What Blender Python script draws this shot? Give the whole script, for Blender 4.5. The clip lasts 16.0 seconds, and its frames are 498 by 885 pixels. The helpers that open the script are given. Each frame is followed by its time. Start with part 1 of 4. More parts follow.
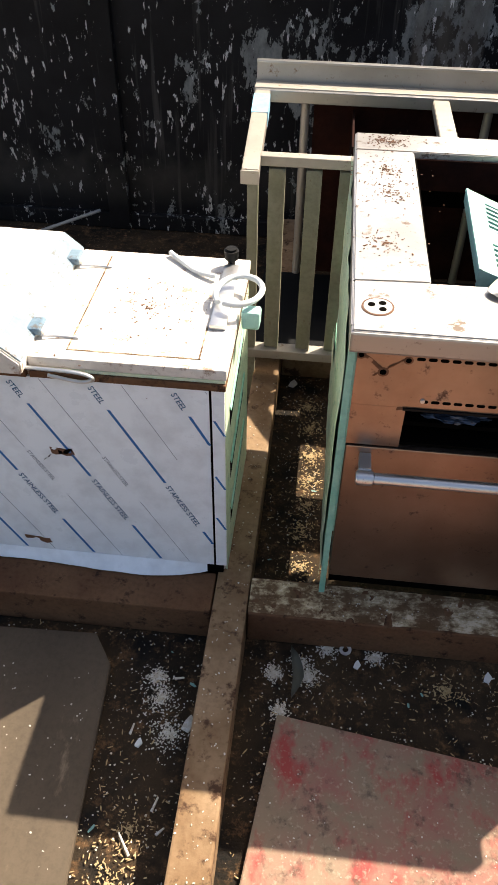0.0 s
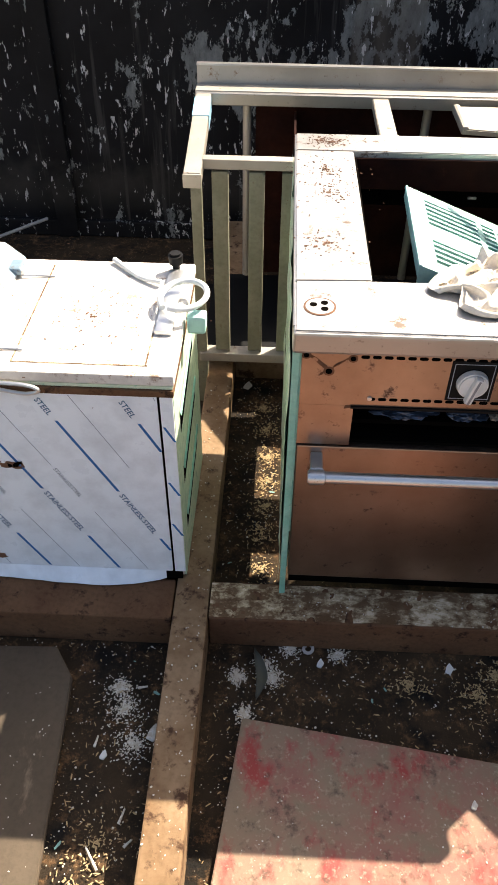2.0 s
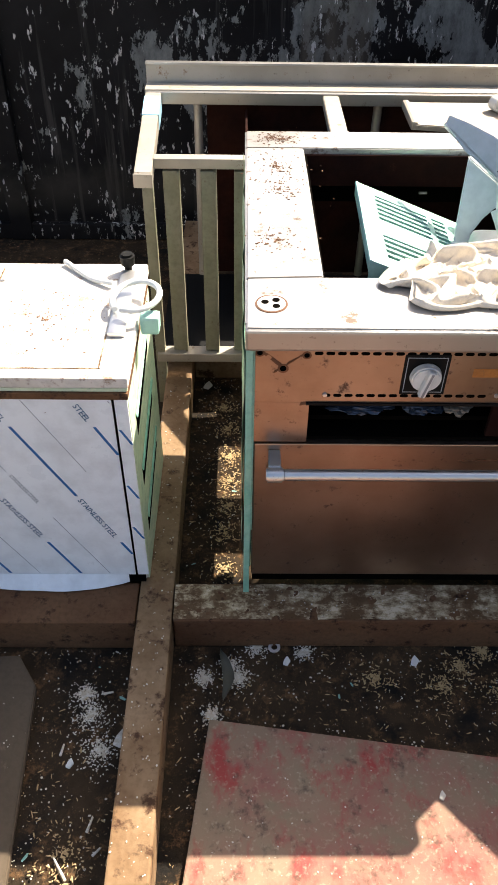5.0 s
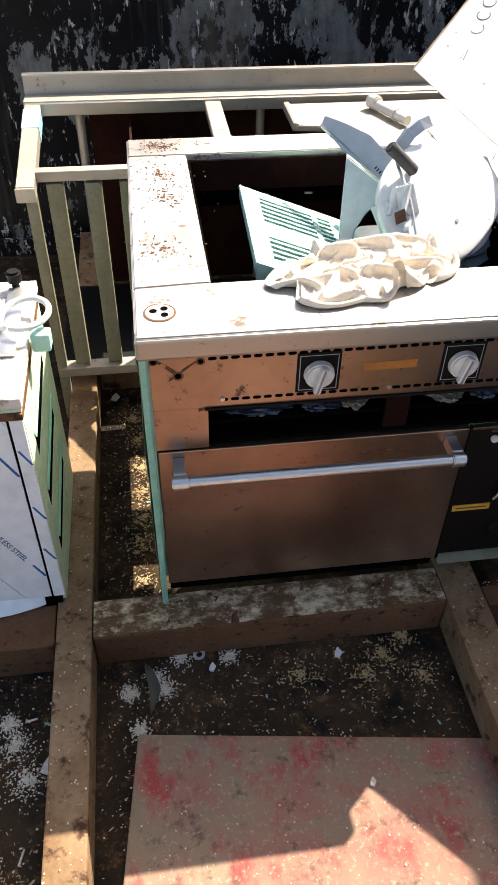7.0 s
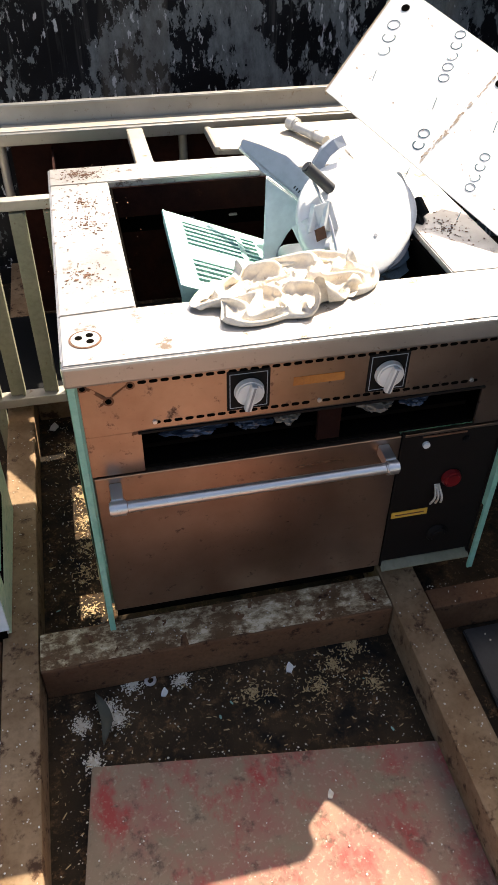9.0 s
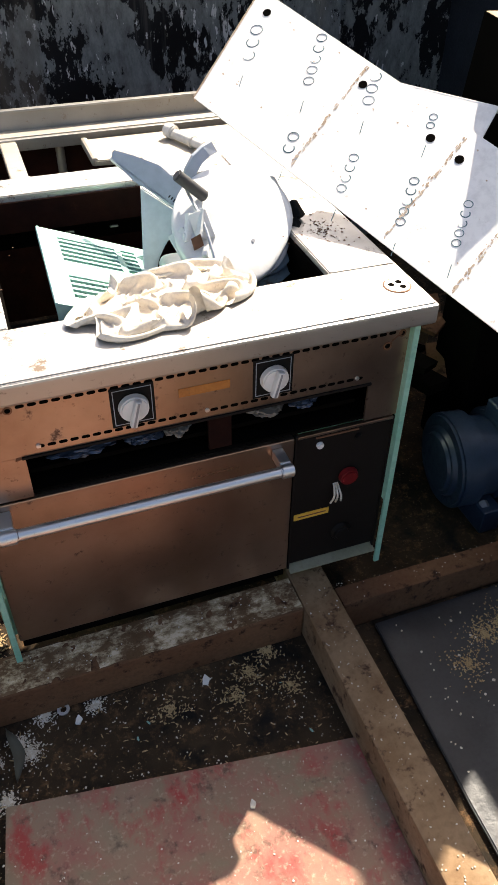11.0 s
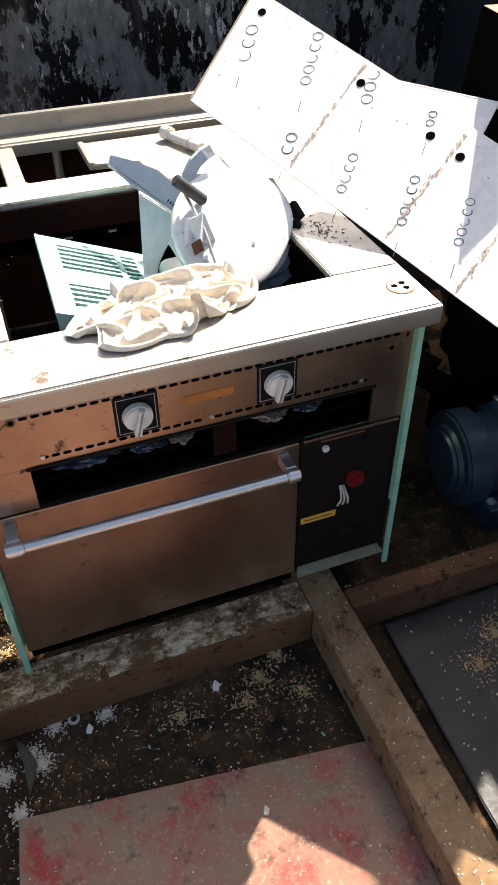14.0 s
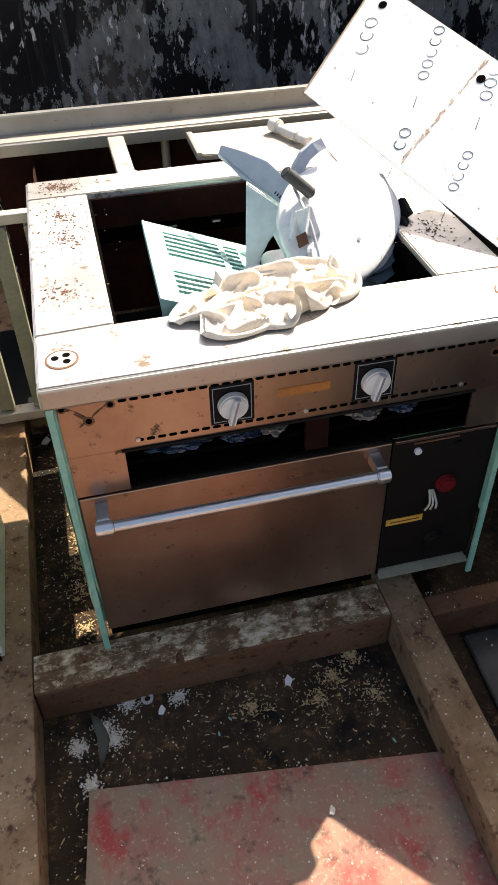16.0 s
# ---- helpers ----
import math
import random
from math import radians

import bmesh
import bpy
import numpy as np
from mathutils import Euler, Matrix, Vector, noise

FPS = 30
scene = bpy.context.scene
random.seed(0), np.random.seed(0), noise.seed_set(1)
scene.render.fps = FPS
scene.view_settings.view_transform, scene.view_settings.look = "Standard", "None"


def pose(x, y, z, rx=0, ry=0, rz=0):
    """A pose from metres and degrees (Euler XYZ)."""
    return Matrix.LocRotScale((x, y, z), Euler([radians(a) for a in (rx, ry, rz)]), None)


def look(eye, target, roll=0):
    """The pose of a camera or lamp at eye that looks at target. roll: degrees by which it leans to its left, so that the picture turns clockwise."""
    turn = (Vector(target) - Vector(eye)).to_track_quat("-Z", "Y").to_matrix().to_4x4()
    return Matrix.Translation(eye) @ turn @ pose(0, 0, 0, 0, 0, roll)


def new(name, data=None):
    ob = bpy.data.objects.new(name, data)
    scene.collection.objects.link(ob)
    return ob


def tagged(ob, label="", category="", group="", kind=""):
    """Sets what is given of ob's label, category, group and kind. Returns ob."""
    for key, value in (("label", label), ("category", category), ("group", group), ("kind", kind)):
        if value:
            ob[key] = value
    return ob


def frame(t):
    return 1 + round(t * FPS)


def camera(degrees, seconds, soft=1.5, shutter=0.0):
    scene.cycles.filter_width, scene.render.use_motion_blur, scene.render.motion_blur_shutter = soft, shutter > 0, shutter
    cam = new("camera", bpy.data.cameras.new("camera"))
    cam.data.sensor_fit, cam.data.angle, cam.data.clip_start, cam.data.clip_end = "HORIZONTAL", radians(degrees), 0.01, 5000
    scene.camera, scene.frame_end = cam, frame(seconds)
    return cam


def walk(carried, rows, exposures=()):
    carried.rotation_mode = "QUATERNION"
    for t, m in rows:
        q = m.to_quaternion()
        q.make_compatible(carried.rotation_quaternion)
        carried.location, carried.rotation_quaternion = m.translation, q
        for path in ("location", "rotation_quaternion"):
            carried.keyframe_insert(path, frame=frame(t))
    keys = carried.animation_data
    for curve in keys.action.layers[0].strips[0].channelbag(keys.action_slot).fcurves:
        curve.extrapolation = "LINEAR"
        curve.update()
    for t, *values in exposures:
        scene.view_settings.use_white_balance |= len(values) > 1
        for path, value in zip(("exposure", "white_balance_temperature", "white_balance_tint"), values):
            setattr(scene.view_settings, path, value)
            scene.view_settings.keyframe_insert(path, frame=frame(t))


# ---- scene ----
cam = camera(36.2, 16.0)
PATH = [
    (0, (-0.062, -1.051, 1.574), (-0.208, 0.407, 0.213), 0.9),
    (0.5, (-0.054, -1.048, 1.573), (-0.182, 0.41, 0.209), 0.8),
    (1, (-0.048, -1.046, 1.574), (-0.147, 0.408, 0.205), 1.0),
    (1.5, (-0.038, -1.05, 1.573), (-0.107, 0.413, 0.21), 0.7),
    (2, (-0.031, -1.044, 1.575), (-0.091, 0.424, 0.218), 0.6),
    (2.5, (-0.027, -1.041, 1.573), (-0.082, 0.42, 0.208), 0.3),
    (3, (-0.025, -1.039, 1.575), (-0.075, 0.423, 0.211), 0.4),
    (3.5, (-0.019, -1.036, 1.573), (-0.055, 0.428, 0.211), 0.3),
    (5.8, (0.009, -1.04, 1.57), (0.11, 0.427, 0.214), 0.6),
    (6, (0.02, -1.039, 1.573), (0.15, 0.423, 0.215), 0.3),
    (6.5, (0.031, -1.041, 1.574), (0.214, 0.428, 0.23), 0.4),
    (7, (0.036, -1.039, 1.575), (0.251, 0.423, 0.227), 1.1),
    (7.5, (0.041, -1.035, 1.576), (0.276, 0.437, 0.242), 1.4),
    (8, (0.051, -1.035, 1.576), (0.313, 0.44, 0.251), 1.4),
    (8.5, (0.057, -1.043, 1.578), (0.354, 0.435, 0.264), 1.3),
    (9, (0.067, -1.053, 1.579), (0.411, 0.422, 0.273), 0.7),
    (9.5, (0.085, -1.064, 1.579), (0.496, 0.406, 0.287), 0.6),
    (10, (0.11, -1.067, 1.577), (0.597, 0.393, 0.3), 1.1),
    (10.2, (0.122, -1.065, 1.577), (0.627, 0.389, 0.3), 0.8),
    (12.3, (0.145, -1.029, 1.589), (0.685, 0.354, 0.249), 1.4),
    (12.5, (0.146, -1.028, 1.584), (0.651, 0.362, 0.238), 0.2),
    (13, (0.143, -1.032, 1.592), (0.69, 0.389, 0.294), 0.1),
    (13.5, (0.142, -1.018, 1.588), (0.724, 0.351, 0.25), 1.4),
    (14, (0.141, -1.028, 1.589), (0.663, 0.393, 0.282), -0.7),
    (14.5, (0.139, -1.024, 1.588), (0.633, 0.418, 0.294), -1.2),
    (15, (0.139, -1.026, 1.589), (0.596, 0.432, 0.299), -1.1),
    (15.5, (0.122, -1.024, 1.585), (0.499, 0.444, 0.28), -1.4),
    (16, (0.113, -1.02, 1.583), (0.441, 0.454, 0.272), -1.7),
]
walk(cam, [(t, look(eye, target, roll)) for t, eye, target, roll in PATH], [(0.0, 1.06, 6700, 10), (1.0, 1.16, 6700, 10), (3.0, 1.34, 6700, 10), (7.0, 1.28, 6700, 10), (10.0, 1.26, 6700, 10), (13.0, 1.2, 6700, 10), (16.0, 1.28, 6700, 10)])

# ---- light ----
SUN_DIR = Vector((0.592, 0.512, 0.854)).normalized()
sun_data = bpy.data.lights.new("sun", "SUN")
sun_data.energy, sun_data.angle, sun_data.color = 6.0, radians(0.5), (1.0, 0.9, 0.76)
sun = new("sun", sun_data)
sun.matrix_basis = look((4, 3.5, 6), Vector((4, 3.5, 6)) - SUN_DIR)
world = bpy.data.worlds.new("world")
scene.world = world
world.use_nodes = True
sky = world.node_tree.nodes.new("ShaderNodeTexSky")
sky.sky_type, sky.sun_disc = "NISHITA", False
sky.dust_density = 5.0
sky.sun_elevation, sky.sun_rotation = math.asin(SUN_DIR.z), math.atan2(SUN_DIR.x, SUN_DIR.y)
world.node_tree.links.new(sky.outputs[0], world.node_tree.nodes["Background"].inputs[0])
world.node_tree.nodes["Background"].inputs[1].default_value = 0.098


# ---- materials ----
class Nodes:
    """A small wrapper that adds and links shader nodes."""

    def __init__(self, name):
        self.m = bpy.data.materials.new(name)
        self.m.use_nodes = True
        self.t = self.m.node_tree
        self.bsdf = self.t.nodes["Principled BSDF"]
        self.coord = self.add("ShaderNodeTexCoord").outputs["Object"]

    def add(self, kind, **values):
        n = self.t.nodes.new(kind)
        for k, v in values.items():
            n.inputs[k].default_value = v
        return n

    def link(self, a, b):
        self.t.links.new(a, b)

    def noise(self, scale, detail=5.0, rough=0.6, stretch=None, shift=0.0):
        n = self.add("ShaderNodeTexNoise", Scale=scale, Detail=detail, Roughness=rough)
        src = self.coord
        mp = self.add("ShaderNodeMapping")
        mp.inputs["Scale"].default_value = stretch or (1, 1, 1)
        mp.inputs["Location"].default_value = (shift, shift * 0.7, shift * 1.3)
        self.link(src, mp.inputs[0])
        self.link(mp.outputs[0], n.inputs["Vector"])
        return n.outputs["Fac"]

    def ramp(self, fac, lo, hi):
        r = self.add("ShaderNodeMapRange")
        r.inputs["From Min"].default_value, r.inputs["From Max"].default_value = lo, hi
        self.link(fac, r.inputs["Value"])
        return r.outputs[0]

    def math(self, op, a, b):
        n = self.add("ShaderNodeMath")
        n.operation = op
        for i, v in enumerate((a, b)):
            if isinstance(v, (int, float)):
                n.inputs[i].default_value = v
            else:
                self.link(v, n.inputs[i])
        return n.outputs[0]

    def mix(self, fac, a, b):
        n = self.add("ShaderNodeMix")
        n.data_type = "RGBA"
        self.link(fac, n.inputs[0])
        for i, v in ((6, a), (7, b)):
            if isinstance(v, tuple):
                n.inputs[i].default_value = (*v, 1)
            else:
                self.link(v, n.inputs[i])
        return n.outputs[2]

    def done(self, colour, rough=0.6, metal=0.0, bump=None, strength=0.3, distance=0.002, spec=0.5):
        if isinstance(colour, tuple):
            self.bsdf.inputs["Base Color"].default_value = (*colour, 1)
        else:
            self.link(colour, self.bsdf.inputs["Base Color"])
        if isinstance(rough, (int, float)):
            self.bsdf.inputs["Roughness"].default_value = rough
        else:
            self.link(rough, self.bsdf.inputs["Roughness"])
        if isinstance(metal, (int, float)):
            self.bsdf.inputs["Metallic"].default_value = metal
        else:
            self.link(metal, self.bsdf.inputs["Metallic"])
        self.bsdf.inputs["Specular IOR Level"].default_value = spec
        if bump is not None:
            b = self.add("ShaderNodeBump", Strength=strength, Distance=distance)
            self.link(bump, b.inputs["Height"])
            self.link(b.outputs[0], self.bsdf.inputs["Normal"])
        return self.m


def worn(name, base, second, stain, rough=0.6, metal=0.0, coarse=6.0, fine=60.0, amount=0.58, bump=0.3, stretch=None, spec=0.5):
    """Base colour that drifts to a second one, with stains and grain on top."""
    n = Nodes(name)
    big, small, spots = n.noise(coarse, stretch=stretch), n.noise(fine, 8), n.noise(coarse * 4, 8, 0.7, stretch, 3.1)
    c = n.mix(n.ramp(big, 0.35, 0.65), base, second)
    c = n.mix(n.ramp(spots, amount, amount + 0.1), c, stain)
    c = n.mix(n.math("MULTIPLY", n.ramp(small, 0.45, 0.75), 0.35), c, tuple(v * 0.45 for v in base))
    r = n.ramp(n.math("ADD", spots, small), 0.6, 1.4)
    rr = n.add("ShaderNodeMapRange")
    rr.inputs["To Min"].default_value, rr.inputs["To Max"].default_value = max(rough - 0.12, 0.05), min(rough + 0.2, 1)
    n.link(r, rr.inputs["Value"])
    return n.done(c, rr.outputs[0], metal, n.math("ADD", small, spots), bump, 0.002, spec)


def plain(name, colour, rough=0.5, metal=0.0, grain=0.12):
    n = Nodes(name)
    f = n.noise(40, 6)
    c = n.mix(n.math("MULTIPLY", n.ramp(f, 0.4, 0.7), grain * 3), colour, tuple(v * 0.6 for v in colour))
    return n.done(c, rough, metal, f, 0.1, 0.001)


def wall_paint():
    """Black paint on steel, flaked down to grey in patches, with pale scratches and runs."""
    n = Nodes("flaked black paint")
    patch, chips, runs = n.noise(6, 10, 0.66, (1, 1, 0.6)), n.noise(26, 10, 0.75, (1, 1, 0.5), 2.0), n.noise(26, 6, 0.6, (1, 1, 0.05), 5.0)
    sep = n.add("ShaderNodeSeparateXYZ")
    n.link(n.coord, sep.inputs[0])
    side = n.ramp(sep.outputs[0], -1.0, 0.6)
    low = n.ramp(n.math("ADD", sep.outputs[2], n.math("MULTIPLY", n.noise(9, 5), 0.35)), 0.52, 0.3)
    edge = n.math("SUBTRACT", patch, n.math("MULTIPLY", n.math("SUBTRACT", 1.0, side), 0.18))
    bare = n.ramp(n.math("ADD", edge, n.math("MULTIPLY", chips, 0.6)), 0.765, 0.775)
    c = n.mix(n.ramp(n.noise(4, 6), 0.35, 0.7), (0.004, 0.004, 0.005), (0.012, 0.012, 0.014))
    c = n.mix(n.math("MULTIPLY", n.ramp(runs, 0.6, 0.7), 0.5), c, (0.075, 0.072, 0.068))
    c = n.mix(bare, c, n.mix(n.ramp(chips, 0.4, 0.62), (0.11, 0.115, 0.115), (0.21, 0.225, 0.22)))
    c = n.mix(n.math("MULTIPLY", n.ramp(n.noise(3.2, 4, 0.5, (1, 1, 0.08), 13.0), 0.62, 0.66), 0.5), c, (0.15, 0.13, 0.105))
    fleck = n.ramp(n.math("ADD", n.noise(55, 6, 0.65, (1, 1, 0.3), 9.0), n.math("MULTIPLY", n.noise(5, 3, 0.5, None, 21.0), 0.3)), 0.775, 0.79)
    c = n.mix(fleck, c, (0.55, 0.55, 0.54))
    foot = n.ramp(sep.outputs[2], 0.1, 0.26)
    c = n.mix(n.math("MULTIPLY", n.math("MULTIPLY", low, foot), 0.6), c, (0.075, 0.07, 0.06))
    return n.done(c, 0.6, 0.0, n.math("ADD", bare, n.math("MULTIPLY", fleck, 0.5)), 0.4, 0.003, 0.15)


def floor_dirt():
    """Dark oily bed floor with brown dust and pale specks."""
    n = Nodes("oily dirt")
    big, mid, fine = n.noise(4, 6), n.noise(32, 10, 0.75, None, 1.0), n.noise(130, 6, 0.7)
    c = n.mix(n.ramp(big, 0.35, 0.65), (0.018, 0.014, 0.01), (0.06, 0.04, 0.023))
    c = n.mix(n.ramp(mid, 0.52, 0.74), c, (0.22, 0.12, 0.055))
    c = n.mix(n.ramp(fine, 0.63, 0.68), c, (0.34, 0.24, 0.14))
    c = n.mix(n.ramp(n.noise(9, 6, 0.6, None, 7.0), 0.52, 0.66), c, (0.012, 0.011, 0.01))
    return n.done(c, n.ramp(mid, -0.6, 0.4), 0.0, n.math("ADD", mid, fine), 0.8, 0.005, 0.15)


def mortar():
    """Pale spilt mortar, scraped thin so that the brown steel shows through."""
    n = Nodes("scraped mortar")
    a, b, fine = n.noise(44, 8, 0.75, (0.6, 1, 1)), n.noise(14, 5, 0.6, None, 2.0), n.noise(120, 6, 0.7)
    thick = n.math("ADD", n.math("MULTIPLY", a, 0.6), n.math("MULTIPLY", b, 0.4))
    c = n.mix(n.ramp(b, 0.4, 0.62), (0.13, 0.075, 0.038), (0.2, 0.13, 0.075))
    c = n.mix(n.ramp(thick, 0.48, 0.56), c, (0.5, 0.4, 0.26))
    c = n.mix(n.ramp(thick, 0.56, 0.6), c, (0.68, 0.58, 0.43))
    c = n.mix(n.math("MULTIPLY", n.ramp(fine, 0.56, 0.66), 0.75), c, (0.06, 0.036, 0.02))
    return n.done(c, 0.9, 0.0, n.math("ADD", thick, fine), 0.7, 0.004, 0.15)


def red_board_paint():
    n = Nodes("rubbed red paint")
    big, mid, fine = n.noise(5, 7, 0.6), n.noise(14, 7, 0.65, (1, 0.6, 1), 4.0), n.noise(90, 6)
    c = n.mix(n.ramp(big, 0.4, 0.6), (0.26, 0.195, 0.135), (0.28, 0.135, 0.105))
    c = n.mix(n.ramp(mid, 0.5, 0.66), c, (0.33, 0.062, 0.056))
    c = n.mix(n.ramp(n.noise(8, 7, 0.6, None, 11.0), 0.5, 0.64), c, (0.235, 0.18, 0.123))
    c = n.mix(n.math("MULTIPLY", n.ramp(n.noise(22, 8, 0.7, None, 17.0), 0.56, 0.66), 0.7), c, (0.085, 0.06, 0.045))
    c = n.mix(n.math("MULTIPLY", n.ramp(fine, 0.55, 0.7), 0.6), c, (0.42, 0.34, 0.25))
    return n.done(c, 0.8, 0.0, n.math("ADD", mid, fine), 0.4, 0.002, 0.2)


def smeared_steel(name, base, tint, rust, rough, metal=0.85, amount=0.62):
    """Stainless sheet with grease film, a second tone and rust spots."""
    n = Nodes(name)
    big, brush, spots, fine = n.noise(3.2, 6), n.noise(60, 4, 0.5, (0.05, 1, 1)), n.noise(26, 8, 0.7, None, 4.0), n.noise(70, 6, 0.7)
    c = n.mix(n.ramp(big, 0.35, 0.65), base, tint)
    c = n.mix(n.ramp(spots, amount, amount + 0.08), c, rust)
    c = n.mix(n.math("MULTIPLY", n.ramp(fine, 0.62, 0.74), 0.6), c, tuple(v * 0.3 for v in rust))
    m = n.math("MULTIPLY", n.math("SUBTRACT", 1.0, n.ramp(spots, amount, amount + 0.08)), metal)
    rr = n.add("ShaderNodeMapRange")
    rr.inputs["To Min"].default_value, rr.inputs["To Max"].default_value = max(rough - 0.08, 0.05), rough + 0.2
    n.link(n.math("ADD", n.math("MULTIPLY", big, 0.6), n.math("MULTIPLY", brush, 0.4)), rr.inputs["Value"])
    return n.done(c, rr.outputs[0], m, n.math("ADD", brush, spots), 0.12, 0.001)


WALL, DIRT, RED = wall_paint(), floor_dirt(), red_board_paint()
BEAM = worn("dusty brown steel", (0.185, 0.112, 0.058), (0.31, 0.21, 0.125), (0.06, 0.03, 0.017), 0.85, 0.0, 6, 90, 0.54, 0.5, None, 0.2)
DARKBEAM = worn("dark rusty steel", (0.115, 0.055, 0.028), (0.17, 0.09, 0.046), (0.035, 0.018, 0.011), 0.85, 0.0, 6, 90, 0.55, 0.5, None, 0.2)
BEAM_PALE = mortar()
BOARD = worn("weathered plywood", (0.12, 0.092, 0.064), (0.085, 0.066, 0.047), (0.2, 0.155, 0.105), 0.9, 0.0, 4, 90, 0.6, 0.4, (1, 0.35, 1), 0.15)
PLATE = worn("oily dark sheet", (0.012, 0.0145, 0.02), (0.026, 0.03, 0.038), (0.1, 0.08, 0.06), 0.42, 0.0, 5, 110, 0.64, 0.4, None, 0.4)
TOP = smeared_steel("greasy stainless top", (0.4, 0.375, 0.345), (0.62, 0.6, 0.575), (0.14, 0.095, 0.062), 0.36, 0.7, 0.57)
LIP = smeared_steel("brushed stainless lip", (0.4, 0.385, 0.365), (0.48, 0.465, 0.445), (0.2, 0.13, 0.08), 0.3, 0.85, 0.64)
FRONT = smeared_steel("stainless in reflected floor brown", (0.26, 0.185, 0.14), (0.43, 0.325, 0.255), (0.07, 0.03, 0.015), 0.26, 0.92, 0.6)
CONTROL = smeared_steel("dark greasy panel", (0.014, 0.012, 0.011), (0.012, 0.01, 0.009), (0.05, 0.016, 0.012), 0.5, 0.2, 0.66)
SINK = smeared_steel("dull stainless frame", (0.5, 0.46, 0.4), (0.38, 0.345, 0.29), (0.22, 0.13, 0.07), 0.45, 0.6, 0.6)
BAR = worn("olive-grey painted steel", (0.19, 0.185, 0.12), (0.25, 0.24, 0.17), (0.12, 0.075, 0.04), 0.55, 0.1, 7, 70, 0.62, 0.2)
RUST = worn("rusty sheet", (0.17, 0.08, 0.04), (0.11, 0.05, 0.026), (0.26, 0.13, 0.06), 0.8, 0.0, 8, 70, 0.6, 0.4)
GREEN = worn("mint film", (0.23, 0.52, 0.4), (0.34, 0.6, 0.48), (0.62, 0.68, 0.5), 0.45, 0.0, 12, 60, 0.62, 0.3)
GREEN_PALE = worn("peeling pale green film", (0.55, 0.68, 0.48), (0.68, 0.74, 0.55), (0.3, 0.5, 0.38), 0.5, 0.0, 14, 50, 0.56, 0.5)
FILM = worn("white protective film", (0.87, 0.92, 0.96), (0.84, 0.89, 0.94), (0.74, 0.77, 0.8), 0.3, 0.0, 5, 14, 0.74, 0.05)
LID = worn("dirty white steel lid", (0.74, 0.7, 0.64), (0.64, 0.59, 0.52), (0.3, 0.2, 0.14), 0.55, 0.0, 7, 60, 0.56, 0.25)
DARKRUST = worn("rust darkened for shade", (0.03, 0.009, 0.005), (0.014, 0.005, 0.004), (0.07, 0.026, 0.014), 0.85, 0.0, 8, 70, 0.64, 0.3, None, 0.1)
LID_BLUE = worn("scuffed pale blue edge", (0.12, 0.19, 0.25), (0.18, 0.25, 0.3), (0.1, 0.085, 0.07), 0.45, 0.0, 9, 60, 0.56, 0.2)
SHEET = worn("film-covered white sheet", (0.82, 0.81, 0.795), (0.76, 0.745, 0.72), (0.38, 0.3, 0.22), 0.45, 0.0, 5, 50, 0.645, 0.12)
SHEET_RUST = worn("rust line", (0.36, 0.26, 0.17), (0.55, 0.46, 0.37), (0.17, 0.08, 0.04), 0.8, 0.0, 26, 80, 0.54, 0.2)
WHITE = plain("white plastic", (0.78, 0.78, 0.76), 0.4)
GREYW = plain("pale grey casting", (0.68, 0.7, 0.69), 0.45)
GREY = plain("grey metal", (0.3, 0.31, 0.33), 0.4, 0.3)
STEEL = smeared_steel("bright steel tube", (0.62, 0.62, 0.62), (0.7, 0.7, 0.7), (0.3, 0.22, 0.15), 0.3, 0.9, 0.66)
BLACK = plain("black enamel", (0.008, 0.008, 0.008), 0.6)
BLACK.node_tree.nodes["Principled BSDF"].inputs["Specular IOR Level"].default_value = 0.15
CONTROL.node_tree.nodes["Principled BSDF"].inputs["Specular IOR Level"].default_value = 0.12
SHADE_AND_BLACK = plain("shade and flat black", (0.004, 0.0035, 0.003), 1.0)
SHADE_AND_BLACK.node_tree.nodes["Principled BSDF"].inputs["Specular IOR Level"].default_value = 0.0
BLUEBLACK = worn("chipped navy paint", (0.02, 0.036, 0.065), (0.03, 0.05, 0.085), (0.06, 0.05, 0.04), 0.35, 0.0, 8, 60, 0.64, 0.25)
MINTGRILLE = worn("mint plastic grille", (0.34, 0.64, 0.55), (0.48, 0.72, 0.64), (0.2, 0.52, 0.44), 0.4, 0.0, 8, 60, 0.62, 0.15)
CLOTH = worn("soiled white cotton", (0.76, 0.71, 0.63), (0.66, 0.58, 0.47), (0.42, 0.31, 0.2), 0.95, 0.0, 12, 160, 0.6, 0.2, None, 0.1)
BLUE = plain("blue print", (0.015, 0.14, 0.4), 0.4, 0.0, 0.05)
GREYINK = plain("grey print", (0.34, 0.38, 0.43), 0.4)
TEALINK = plain("grey-green print", (0.07, 0.135, 0.16), 0.4)
TAPE = worn("blue tape", (0.2, 0.42, 0.58), (0.28, 0.5, 0.64), (0.5, 0.55, 0.58), 0.5, 0.0, 20, 80, 0.6, 0.2)
ORANGE = worn("faded orange label", (0.5, 0.2, 0.04), (0.42, 0.16, 0.04), (0.3, 0.14, 0.05), 0.6, 0.0, 30, 90, 0.6, 0.1)
YELLOW = plain("yellow label", (0.7, 0.42, 0.06), 0.5)
REDLAMP = plain("red lamp cap", (0.16, 0.008, 0.01), 0.3)
FLAKE = worn("pale flakes", (0.62, 0.58, 0.5), (0.5, 0.44, 0.34), (0.7, 0.68, 0.64), 0.9, 0.0, 30, 90, 0.5, 0.2)
